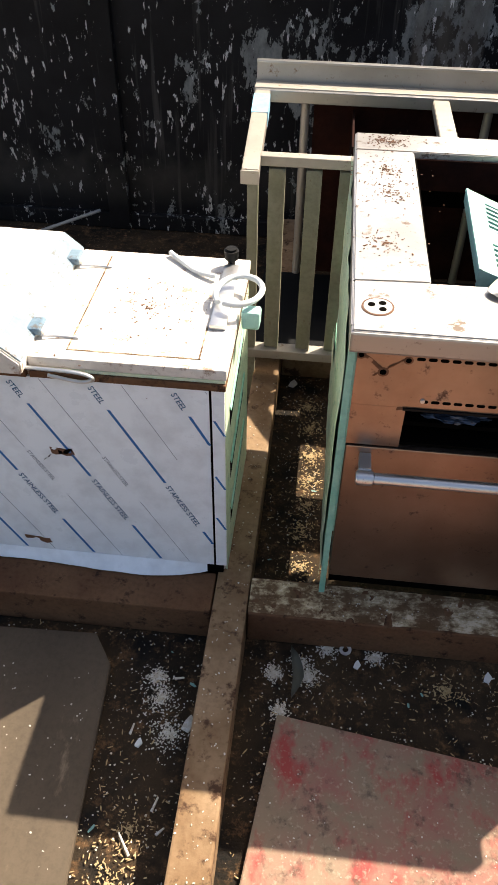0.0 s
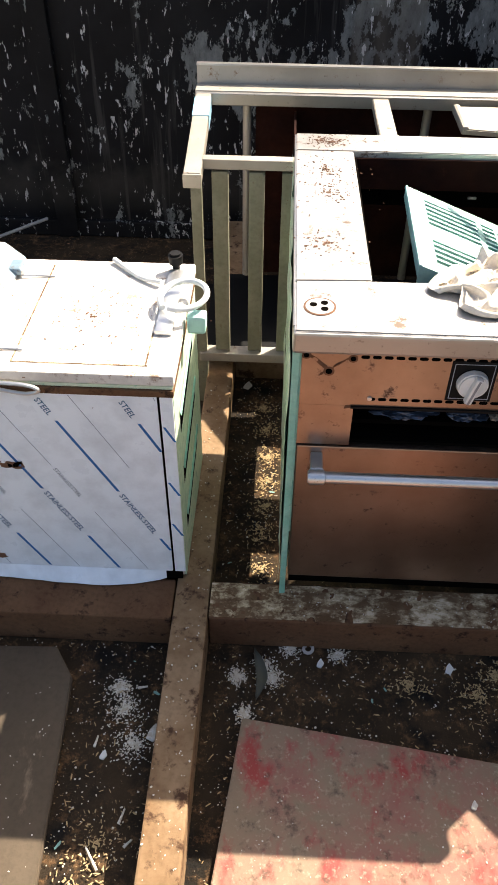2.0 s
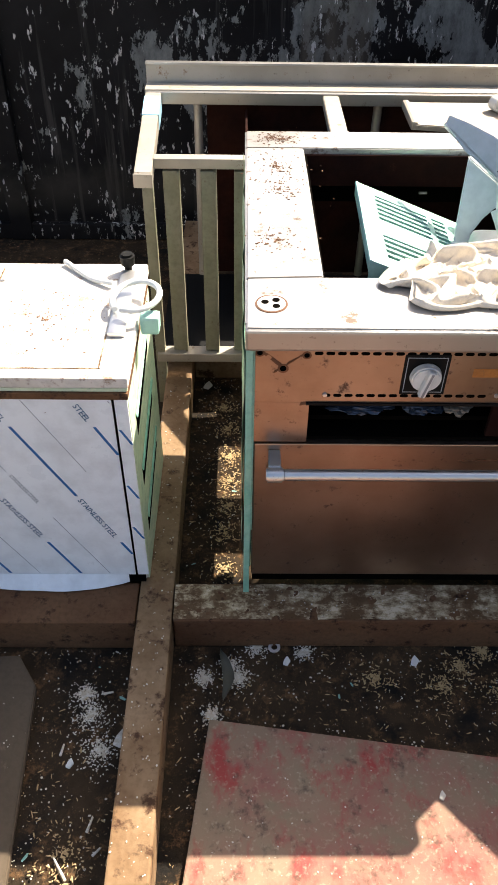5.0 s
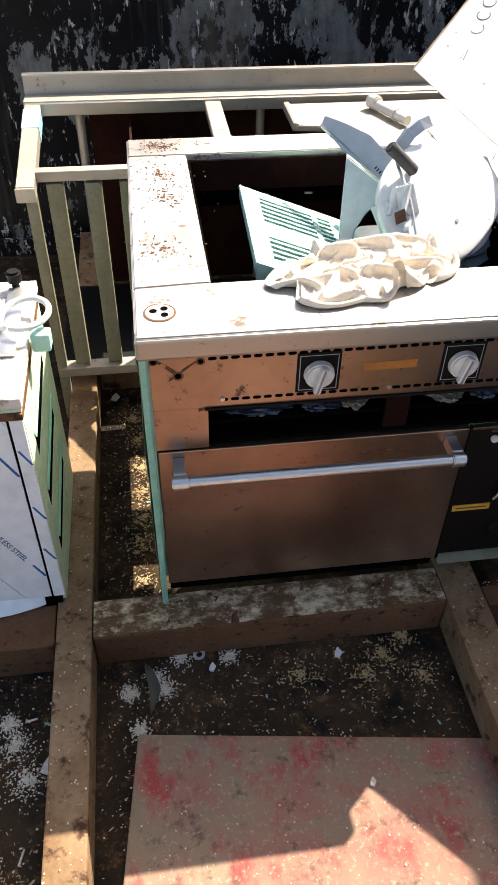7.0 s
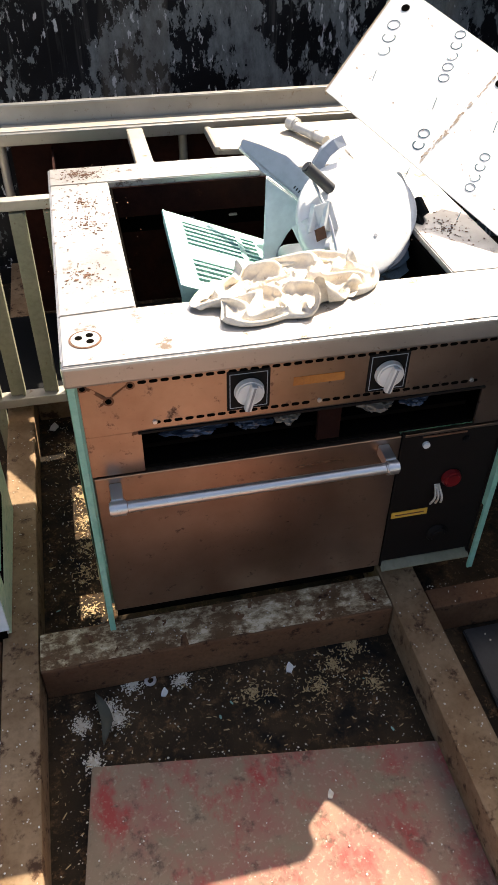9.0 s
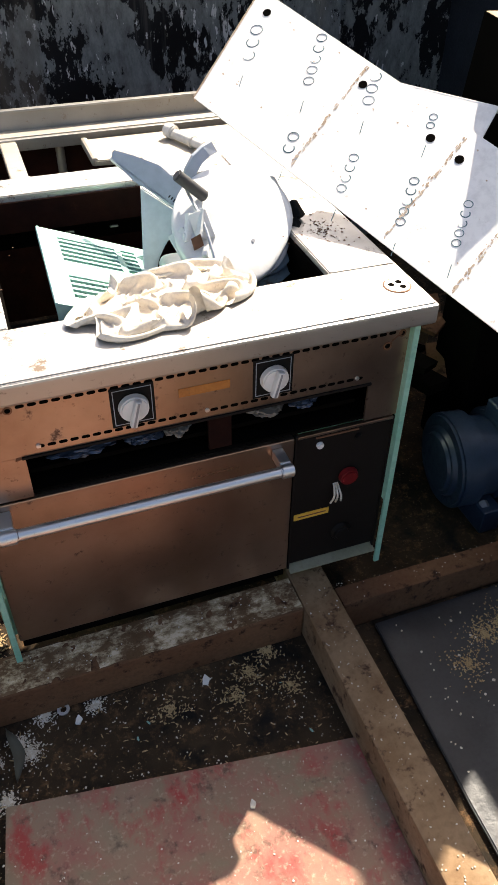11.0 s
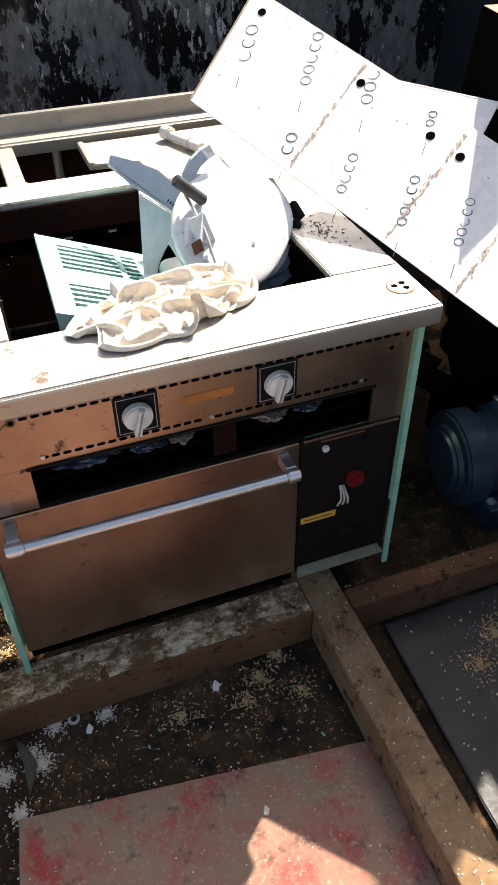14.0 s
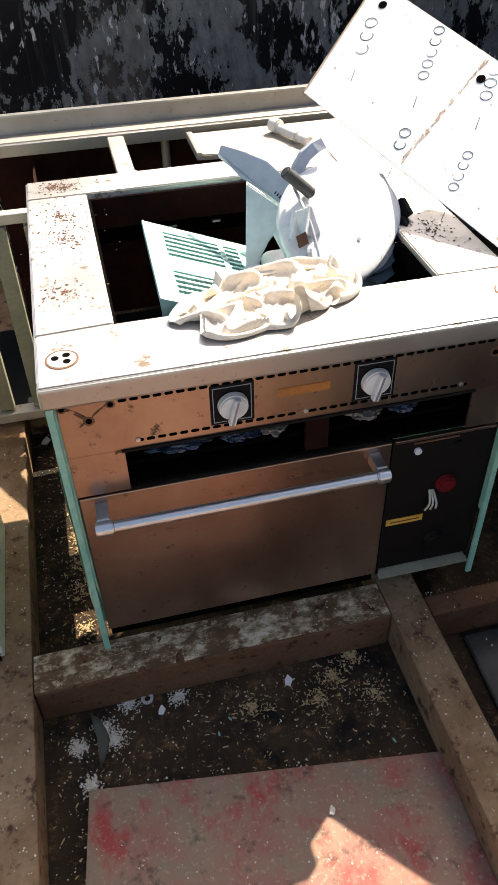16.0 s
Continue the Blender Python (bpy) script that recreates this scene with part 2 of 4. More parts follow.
STRAW = worn("tan wood shavings", (0.4, 0.28, 0.14), (0.5, 0.38, 0.2), (0.25, 0.16, 0.08), 0.9, 0.0, 30, 90, 0.5, 0.2)
TEALBIT = plain("teal plastic bits", (0.2, 0.4, 0.36), 0.5)
CARD = worn("brown cardboard", (0.36, 0.25, 0.14), (0.42, 0.3, 0.18), (0.25, 0.17, 0.1), 0.85, 0.0, 6, 80, 0.64, 0.2)
LEAF = plain("dry grey leaf", (0.08, 0.08, 0.06), 0.8)
PVC = plain("white pipe", (0.75, 0.72, 0.66), 0.4)
WRAP = plain("dull grey wrapper", (0.2, 0.18, 0.155), 0.35, 0.2)
BOUNCE_GROUND = worn("pale bounce ground", (0.31, 0.29, 0.265), (0.25, 0.235, 0.215), (0.18, 0.165, 0.145), 0.95, 0.0, 0.6, 20, 0.6, 0.3, None, 0.1)
FOIL = plain("dark blue foil", (0.05, 0.07, 0.11), 0.25, 0.4)


# ---- building helpers ----
WORLD = {}


def thing(name, at, label, category, group="", kind=""):
    ob = new(name)
    ob.empty_display_size = 0.05
    ob.location = at
    WORLD[ob] = Matrix.Translation(at)
    return tagged(ob, label, category, group, kind)


def part(name, bm, material, parent=None, label=""):
    me = bpy.data.meshes.new(name)
    bmesh.ops.recalc_face_normals(bm, faces=bm.faces)
    bm.to_mesh(me)
    bm.free()
    me.materials.append(material)
    ob = new(name, me)
    if parent is not None:
        ob.parent = parent
        ob.matrix_parent_inverse = WORLD.get(parent, Matrix()).inverted()
    return tagged(ob, label)


def smooth(ob, angle=40):
    me = ob.data
    me.polygons.foreach_set("use_smooth", [True] * len(me.polygons))
    me.set_sharp_from_angle(angle=radians(angle))
    return ob


def box(x0, y0, z0, x1, y1, z1, bevel=0.0, bm=None, segs=2):
    bm2 = bmesh.new()
    bmesh.ops.create_cube(bm2, size=1)
    for v in bm2.verts:
        v.co = Vector(((x0 + x1) / 2 + v.co.x * (x1 - x0), (y0 + y1) / 2 + v.co.y * (y1 - y0), (z0 + z1) / 2 + v.co.z * (z1 - z0)))
    if bevel:
        bmesh.ops.bevel(bm2, geom=bm2.edges[:], offset=bevel, segments=segs, affect="EDGES", profile=0.6)
    return merge(bm, bm2)


def merge(bm, extra):
    if bm is None:
        return extra
    me = bpy.data.meshes.new("tmp")
    extra.to_mesh(me)
    extra.free()
    bm.from_mesh(me)
    bpy.data.meshes.remove(me)
    return bm


def prism(points, z0, z1, bevel=0.0):
    """An upright slab on a polygon of x, y."""
    bm = bmesh.new()
    f = bm.faces.new([bm.verts.new((x, y, z0)) for x, y in points])
    got = bmesh.ops.extrude_face_region(bm, geom=[f])
    for v in got["geom"]:
        if isinstance(v, bmesh.types.BMVert):
            v.co.z = z1
    if bevel:
        bmesh.ops.bevel(bm, geom=bm.edges[:], offset=bevel, segments=2, affect="EDGES")
    return bm


def rod(a, b, r, r2=None, sides=20, bm=None, bevel=0.0):
    a, b = Vector(a), Vector(b)
    bm2 = bmesh.new()
    bmesh.ops.create_cone(bm2, cap_ends=True, segments=sides, radius1=r, radius2=r if r2 is None else r2, depth=(b - a).length)
    if bevel:
        bmesh.ops.bevel(bm2, geom=[e for e in bm2.edges if abs(e.verts[0].co.z - e.verts[1].co.z) < 1e-6], offset=bevel, segments=2, affect="EDGES")
    bmesh.ops.transform(bm2, matrix=Matrix.Translation((a + b) / 2) @ (b - a).to_track_quat("Z", "Y").to_matrix().to_4x4(), verts=bm2.verts)
    return merge(bm, bm2)


def slab(o, u, v, n, thick, bevel=0.0):
    """A plate with corner o, edges u and v, and its thickness against n."""
    o, u, v, n = Vector(o), Vector(u), Vector(v), Vector(n).normalized()
    bm = bmesh.new()
    lo = [bm.verts.new(p - n * thick) for p in (o, o + u, o + u + v, o + v)]
    hi = [bm.verts.new(p) for p in (o, o + u, o + u + v, o + v)]
    bm.faces.new(lo), bm.faces.new(hi)
    for i in range(4):
        bm.faces.new((lo[i], lo[(i + 1) % 4], hi[(i + 1) % 4], hi[i]))
    if bevel:
        bmesh.ops.bevel(bm, geom=bm.edges[:], offset=bevel, segments=1, affect="EDGES")
    return bm


def tube(points, r, sides=10, closed=False):
    """A round tube along a smooth line of points."""
    pts = [Vector(p) for p in points]
    line = []
    n = len(pts)
    for i in range(n - 1):
        p0, p1, p2, p3 = pts[max(i - 1, 0)], pts[i], pts[i + 1], pts[min(i + 2, n - 1)]
        for k in range(8):
            t = k / 8
            line.append(0.5 * ((2 * p1) + (p2 - p0) * t + (2 * p0 - 5 * p1 + 4 * p2 - p3) * t * t + (3 * p1 - p0 - 3 * p2 + p3) * t**3))
    line.append(pts[-1])
    bm = bmesh.new()
    rings = []
    side = None
    for i, p in enumerate(line):
        d = (line[min(i + 1, len(line) - 1)] - line[max(i - 1, 0)]).normalized()
        side = d.orthogonal().normalized() if side is None else (side - d * side.dot(d)).normalized()
        up = d.cross(side)
        rings.append([bm.verts.new(p + (side * math.cos(a) + up * math.sin(a)) * r) for a in (2 * math.pi * j / sides for j in range(sides))])
    for a, b in zip(rings, rings[1:]):
        for j in range(sides):
            bm.faces.new((a[j], a[(j + 1) % sides], b[(j + 1) % sides], b[j]))
    bm.faces.new(rings[0]), bm.faces.new(rings[-1])
    return bm


def dent(bm, amount, scale, cuts=0):
    """Uneven, knocked-about surface."""
    if cuts:
        bmesh.ops.subdivide_edges(bm, edges=bm.edges[:], cuts=cuts, use_grid_fill=True)
    for v in bm.verts:
        v.co += noise.noise_vector(v.co * scale) * amount
    return bm


def scatter(name, rng, count, spot, size, material, label, category, aspect=(1, 1), z=0.004, thick=0.3):
    """Countless small bits on the ground: bent chips in one mesh."""
    verts, faces = [], []
    for _ in range(count):
        x, y, zz = spot(rng)
        s = size * rng.uniform(0.4, 1.3)
        a, l, w = rng.uniform(0, 6.3), s * aspect[0] * rng.uniform(0.6, 1.3), s * aspect[1] * rng.uniform(0.6, 1.2)
        ca, sa = math.cos(a), math.sin(a)
        b = len(verts)
        h = s * thick
        tilt = rng.uniform(-0.5, 0.5) * h
        shape = [(-0.5, -0.4), (0.1, -0.55), (0.55, -0.1), (0.35, 0.5), (-0.45, 0.35)]
        for top in (0, 1):
            for px, py in shape:
                px, py = px * l * rng.uniform(0.8, 1.2), py * w * rng.uniform(0.8, 1.2)
                verts.append((x + px * ca - py * sa, y + px * sa + py * ca, zz + z * 0.2 + top * h + tilt * (px / l) * top))
        faces.append([b + i for i in range(5, 10)])
        faces += [[b + i, b + (i + 1) % 5, b + 5 + (i + 1) % 5, b + 5 + i] for i in range(5)]
    me = bpy.data.meshes.new(name)
    me.from_pydata(verts, [], faces)
    me.materials.append(material)
    return tagged(new(name, me), label, category, kind="stuff")


def text(name, words, size, m, material, parent, thick=0.0004, label=""):
    cu = bpy.data.curves.new(name, "FONT")
    cu.body, cu.size, cu.extrude = words, size, thick
    cu.align_y = "CENTER"
    cu.materials.append(material)
    ob = new(name, cu)
    ob.matrix_basis = m
    ob.parent = parent
    ob.matrix_parent_inverse = WORLD.get(parent, Matrix()).inverted()
    return tagged(ob, label)


# ---- the truck bed ----
def build_setting():
    bm = bmesh.new()
    bmesh.ops.create_grid(bm, x_segments=160, y_segments=160, size=2.2)
    for v in bm.verts:
        inner = max(0.0, 1 - max(abs(v.co.x), abs(v.co.y)) / 2.2)
        v.co.z = (noise.noise(v.co * 9) * 0.004 + noise.noise(v.co * 30) * 0.0025) * min(1, inner * 8) - 0.003
    rim = [v for v in bm.verts if max(abs(v.co.x), abs(v.co.y)) > 2.199]
    far = bmesh.ops.extrude_edge_only(bm, edges=[e for e in bm.edges if e.is_boundary])
    for v in far["geom"]:
        if isinstance(v, bmesh.types.BMVert):
            v.co.x, v.co.y = v.co.x * 400, v.co.y * 400
    ob = smooth(part("ground", bm, DIRT))
    ob.data.materials.append(BOUNCE_GROUND)
    for q in ob.data.polygons:
        q.material_index = 1 if max(abs(q.center.x), abs(q.center.y)) > 2.2 else 0
    tagged(ob, "dark oily dirt-covered floor with brown dust", "ground", kind="structure")

    wall = thing("wall_back", (0, 1.95, 0), "tall steel side wall with flaked black paint", "wall", kind="structure")
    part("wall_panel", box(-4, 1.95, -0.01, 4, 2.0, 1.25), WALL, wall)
    for x in (-2.75, -0.93, 0.93 + 0.62, 3.4):
        part("rib", box(x - 0.045, 1.915, 0, x + 0.045, 1.952, 1.25, 0.006), WALL, wall)
    part("top_rail", box(-4, 1.93, 1.25, 4, 2.02, 1.31, 0.008), WALL, wall)
    part("toe_rail", box(-4, 1.925, 0, 4, 1.952, 0.07, 0.006), WALL, wall)


    end = thing("wall_sun_block", (2.1, 0, 0), "unseen dark end wall added to keep sun off the right side", "wall", kind="structure")
    part("wall_panel", box(2.1, -2.4, -0.01, 2.15, 0.63, 1.8), PLATE, end)
    part("tall_sun_block", box(2.1, 0.635, -0.01, 2.16, 1.948, 2.26), PLATE, end)


def beam(corners, label, material=BEAM):
    ob = thing("floor_beam", (corners[0], corners[1], 0), label, "beam", "beams of the floor frame")
    bm = box(*corners, 0.005, None, 2)
    part("beam_body", bm, DARKBEAM if material is BEAM_PALE else material, ob)
    if material is BEAM_PALE:
        x0, y0, _, x1, y1, z1 = corners
        crust = bmesh.new()
        bmesh.ops.create_grid(crust, x_segments=120, y_segments=16, size=0.5)
        for v in crust.verts:
            x, y = x0 + (v.co.x + 0.5) * (x1 - x0), y0 + 0.004 + (v.co.y + 0.5) * (y1 - y0 - 0.008)
            k = noise.noise(Vector((x * 22, y * 22, 1.0))) + 0.6 * noise.noise(Vector((x * 60, y * 60, 4.0)))
            v.co = Vector((x, y, z1 + 0.0016 + 0.0035 * k))
        smooth(part("mortar_crust", crust, BEAM_PALE, ob, "pale crust of spilt mortar"))
    return ob


def build_beams():
    beam((-0.243, -1.6, -0.002, -0.163, 1.9, 0.104), "long rust-brown steel beam lying on the floor, dusty")
    beam((-2.2, -0.052, -0.002, -0.246, 0.06, 0.102), "dark rust-brown cross beam carrying the white chest", DARKBEAM)
    beam((-0.16, -0.046, -0.002, 0.658, 0.058, 0.103), "mortar-smeared cross beam carrying the cooking range", BEAM_PALE)
    beam((0.661, -1.6, -0.002, 0.752, 0.42, 0.104), "brown steel beam under the range, end sunlit")
    beam((0.755, -0.064, -0.002, 2.09, -0.008, 0.1), "dark rusty cross beam beside the motor", DARKBEAM)
    beam((-0.16, 0.98, -0.002, 1.6, 1.06, 0.1), "brown cross beam under the sink stand")


def build_boards():
    ob = thing("red_board", (0.3, -0.6, 0), "worn red-painted board lying flat on the floor", "board")
    bm = prism([(-0.073, -0.234), (0.663, -0.335), (0.655, -1.2), (-0.19, -1.2)], 0.0, 0.012, 0.002)
    part("board_panel", bm, RED, ob)
    ob = thing("plywood_board", (-0.7, -0.5, 0), "grey-brown weathered plywood board flat on the floor", "board")
    part("board_panel", prism([(-1.3, -0.11), (-0.514, -0.083), (-0.461, -0.16), (-0.433, -0.616), (-0.4, -1.2), (-1.3, -1.2)], 0.0, 0.018, 0.003), BOARD, ob)
    ob = thing("dark_sheet", (1.1, -0.4, 0), "oily blue-black sheet lying on the floor", "sheet")
    part("sheet_panel", prism([(0.84, -0.08), (1.7, -0.07), (1.7, -1.2), (0.81, -1.2), (0.82, -0.54)], 0.0, 0.012, 0.003), PLATE, ob)


# ---- the cooking range ----
ZT = 0.864


def strip(parent, pts, label=""):
    bm = prism(pts, 0.83, ZT, 0.0025)
    return part("top_plate", bm, TOP, parent, label)


def build_range():
    r = thing("cooking_range", (0.45, 0.45, 0.104), "stainless commercial cooking range without its burners, greasy and rusting", "stove")
    hx0, hx1, hy0, hy1, d = 0.138, 0.756, 0.166, 0.748, 0.853
    strip(r, [(0, 0.0), (0.9, 0.0), (0.9, 0.164), (hx1, 0.166), (hx0, 0.163), (0, 0.156)], "pale front strip of the worktop, scorched")
    strip(r, [(0, 0.158), (hx0, 0.165), (hx0 - 0.003, hy1), (0, hy1)])
    strip(r, [(hx1, 0.168), (0.9, 0.166), (0.9, d), (hx1, d)])
    strip(r, [(0, hy1 + 0.002), (hx1 - 0.002, hy1 + 0.002), (hx1 - 0.002, d), (0, d)])
    part("front_lip", box(-0.003, -0.004, 0.82, 0.904, 0.02, ZT - 0.003, 0.005), LIP, r, "brushed steel front lip")
    part("side_lip", box(-0.003, 0.021, 0.823, 0.001, d, ZT - 0.004, 0.001), LIP, r)
    part("side_lip", box(0.899, 0.021, 0.823, 0.903, d, ZT - 0.004, 0.001), LIP, r)
    # rim that hangs below the opening
    for a in ((hx0, hy0, hx1, hy0 + 0.006), (hx0, hy1 - 0.006, hx1, hy1), (hx0 - 0.001, hy0, hx0 + 0.005, hy1), (hx1 - 0.006, hy0, hx1, hy1)):
        part("opening_rim", box(a[0], a[1], 0.775, a[2], a[3], 0.85, 0.001), DARKRUST if a[1] > 0.5 else SHADE_AND_BLACK, r, "rim of the opening, rusty at the back, shade-black elsewhere")
    # sides
    for x0, x1 in ((0.0, 0.016), (0.884, 0.9)):
        s = part("side_panel", box(x0, 0.04, 0.47, x1, d - 0.01, 0.822, 0.002), GREEN, r, "mint green film over steel side")
        part("side_panel", box(x0, 0.09, 0.128, x1, d - 0.01, 0.315, 0.002), GREEN, r)
        part("side_panel", box(x0, 0.04, 0.316, x1, 0.56, 0.469, 0.001), GREEN, r)
        part("film_edge", box(x0 - 0.001, 0.032, 0.104, x1 - 0.004, 0.0395, 0.822, 0.001), GREEN, s, "green film strip along the edge")
    bm = bmesh.new()
    bmesh.ops.create_grid(bm, x_segments=24, y_segments=40, size=0.5)
    for v in bm.verts:
        y, z = 0.05 + (v.co.x + 0.5) * 0.78, 0.13 + (v.co.y + 0.5) * 0.69
        v.co = Vector((-0.003 - 0.006 * max(0, noise.noise(Vector((y * 14, z * 9, 0))) + 0.2), y, z))
    gap = [q for q in bm.faces if q.calc_center_median().y > 0.58 and 0.315 < q.calc_center_median().z < 0.47]
    bmesh.ops.delete(bm, geom=gap, context="FACES")
    film = part("loose_film", bm, GREEN_PALE, r, "peeling bubbled pale green film")
    smooth(film)
    part("inner_back", box(0.03, 0.84, 0.69, 0.87, 0.846, 0.83), SHADE_AND_BLACK, r, "inner back wall, coloured black for the shade inside")
    part("inner_deck", box(0.016, 0.06, 0.565, 0.884, 0.16, 0.573), SHADE_AND_BLACK, r, "deck behind the slot, coloured black for shade")
    part("slot_light_block", box(0.016, 0.156, 0.573, 0.884, 0.162, 0.828), SHADE_AND_BLACK, r, "added black wall that blocks light behind the slot")
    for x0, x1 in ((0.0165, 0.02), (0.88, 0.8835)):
        part("inner_side", box(x0, 0.06, 0.475, x1, 0.838, 0.825), SHADE_AND_BLACK, r, "inner side, coloured black for the shade inside")
    for i in range(3):
        for x in (0.445, 0.33):
            part("louvre", box(x, 0.832, 0.758 - i * 0.022, x + 0.022, 0.8395, 0.764 - i * 0.022, 0.002), STEEL, r)
    # upper front
    f = 0.05
    up = part("upper_panel", box(0.016, f, 0.667, 0.884, f + 0.006, 0.822), FRONT, r, "steel panel with vent slots, in reflected floor brown")
    part("slot_side", box(0.016, f, 0.5675, 0.118, f + 0.006, 0.6665), FRONT, r)
    part("slot_side", box(0.808, f, 0.5675, 0.884, f + 0.006, 0.6665), FRONT, r)
    part("slot_divider", box(0.468, f + 0.012, 0.568, 0.515, f + 0.022, 0.6665), DARKRUST, r)
    part("slot_edge", box(0.112, f - 0.004, 0.662, 0.812, f + 0.012, 0.6675, 0.001), CONTROL, r, "dark folded edge of the slot")
    part("burner_tray", slab((0.12, 0.085, 0.605), (0.68, 0, 0), (0, 0.068, 0.006), (0, 0, 1), 0.01), SHADE_AND_BLACK, r)
    slot = bmesh.new()
    w, h = 0.0079, 0.0034
    ring = [(w - h + h * math.cos(a), h * math.sin(a)) for a in (-1.57, -0.8, 0, 0.8, 1.57)]
    ring += [(-x, z) for x, z in reversed(ring)]
    fc = slot.faces.new([slot.verts.new((x, 0, z)) for x, z in ring])
    got = bmesh.ops.extrude_face_region(slot, geom=[fc])
    for v in got["geom"]:
        if isinstance(v, bmesh.types.BMVert):
            v.co.y = 0.003
    first = part("vent_slot", slot, SHADE_AND_BLACK, up, "black vent slot")
    first.matrix_basis = pose(0.128, f - 0.0006, 0.7785)
    places = [(0.128 + i * 0.0205, 0.7785) for i in range(1, 36) ]
    places += [(0.148 + i * 0.0205, 0.684) for i in range(32) if not (0.455 < 0.148 + i * 0.0205 < 0.462)]
    for x, z in places:
        o = first.copy()
        scene.collection.objects.link(o)
        o.matrix_basis = pose(x, f - 0.0006, z)
    for x, z, s in ((0.024, 0.779, 0.005), (0.107, 0.774, 0.005), (0.066, 0.745, 0.006), (0.868, 0.774, 0.005), (0.838, 0.75, 0.006)):
        h = part("screw_hole", rod((x, f - 0.0008, z), (x, f + 0.002, z), s, sides=14), SHADE_AND_BLACK, up, "rusted screw hole")
        part("rust_ring", rod((x, f - 0.0004, z), (x, f + 0.002, z), s * 1.7, sides=14), RUST, h)
    for xa, za, xb, zb in ((0.03, 0.775, 0.06, 0.75), (0.072, 0.75, 0.1, 0.772), (0.845, 0.755, 0.866, 0.772), (0.1, 0.66, 0.118, 0.662), (0.05, 0.735, 0.07, 0.742)):
        part("rust_streak", dent(slab((xa, f - 0.0007, za), (xb - xa, 0, zb - za), (0.002, 0, 0.007), (0, -1, 0), 0.0006), 0.002, 80, 4), RUST, up, "rust streak")
    for x, z in ((0.145, 0.686), (0.462, 0.686), (0.778, 0.686)):
        part("screw", rod((x, f - 0.004, z), (x, f + 0.001, z), 0.0045, sides=12, bevel=0.001), STEEL, up)
    part("orange_label", box(0.408, f - 0.0008, 0.728, 0.508, f + 0.001, 0.747), ORANGE, up, "faded blank orange label")
    for x in (0.322, 0.595):
        z = 0.733
        pl = part("knob_plate", box(x - 0.041, f - 0.002, z - 0.044, x + 0.041, f + 0.002, z + 0.044, 0.0015), BLACK, up, "black square knob plate")
        for a in ((-0.036, -0.039, 0.036, -0.0375), (-0.036, 0.0375, 0.036, 0.039), (-0.036, -0.0374, -0.0345, 0.0374), (0.0345, -0.0374, 0.036, 0.0374)):
            part("plate_line", box(x + a[0], f - 0.0024, z + a[1], x + a[2], f - 0.001, z + a[3]), GREYINK, pl)
        k = part("knob", rod((x, f - 0.002, z), (x, f - 0.018, z), 0.029, 0.0265, 36, bevel=0.003), WHITE, up, "round silver-white control knob")
        smooth(k)
        bm = box(-0.0065, -0.014, -0.03, 0.0065, 0, 0.026, 0.003)
        bmesh.ops.transform(bm, matrix=pose(x, f - 0.018, z, 0, 14, 0), verts=bm.verts)
        part("knob_grip", bm, WHITE, k, "raised grip bar")
        bm = box(-0.002, -0.0148, -0.029, 0.002, -0.0135, 0.024)
        bmesh.ops.transform(bm, matrix=pose(x, f - 0.018, z, 0, 14, 0), verts=bm.verts)
        part("grip_line", bm, GREY, k)
    # oven door
    door = part("oven_door", dent(box(0.0165, f - 0.002, 0.153, 0.649, f + 0.03, 0.563, 0.003), 0.0004, 6), FRONT, r, "steel oven door in reflected floor brown, shut")
    hz, hy = 0.532, -0.006
    hb = part("handle_bar", rod((0.075, hy, hz), (0.595, hy, hz), 0.0115, sides=24), STEEL, door, "tubular steel handle")
    smooth(hb)
    for x0, x1 in ((0.04, 0.074), (0.596, 0.624)):
        c = part("handle_end", rod((x0, hy, hz), (x1, hy, hz), 0.0155, sides=24, bevel=0.003), STEEL, door, "chrome end cap, pitted")
        smooth(c)
        xm = (x0 + x1) / 2
        part("handle_post", box(xm - 0.012, hy + 0.008, hz - 0.009, xm + 0.012, f - 0.002, hz + 0.016, 0.003), STEEL, door, "rust-stained handle post")
    part("door_gap_shade", box(0.02, f + 0.02, 0.105, 0.65, f + 0.03, 0.139), SHADE_AND_BLACK, r, "black strip for the shade below the door")
    # control panel
    cp = part("control_panel", box(0.654, f + 0.004, 0.16, 0.884, f + 0.012, 0.56), CONTROL, r, "dark greasy control panel with lamp")
    for a in ((0.652, f, 0.145, 0.657, 0.563), (0.879, f, 0.145, 0.884, 0.563)):
        part("panel_frame", box(a[0], a[1], a[2], a[3], f + 0.01, a[4], 0.001), CONTROL, cp)
    part("panel_frame", box(0.657, f - 0.002, 0.556, 0.879, f + 0.01, 0.563, 0.001), FRONT, cp)
    part("panel_ledge", slab((0.655, f - 0.012, 0.142), (0.228, 0, 0), (0, 0.03, 0.014), (0, 0, 1), 0.004, 0.001), BAR, cp, "steel ledge under the panel")
    part("push_button", rod((0.709, f + 0.004, 0.527), (0.709, f - 0.006, 0.527), 0.008, sides=18, bevel=0.002), WHITE, cp, "small white push button")
    part("screw", rod((0.801, f + 0.004, 0.526), (0.801, f - 0.004, 0.526), 0.008, sides=12, bevel=0.002), BLACK, cp)
    part("top_wire", box(0.7, f + 0.001, 0.545, 0.8, f + 0.004, 0.549), RUST, cp)
    lamp = part("indicator_lamp", rod((0.786, f + 0.004, 0.418), (0.786, f - 0.014, 0.418), 0.024, 0.02, 28, bevel=0.004), REDLAMP, cp, "dull red indicator lamp")
    smooth(lamp)
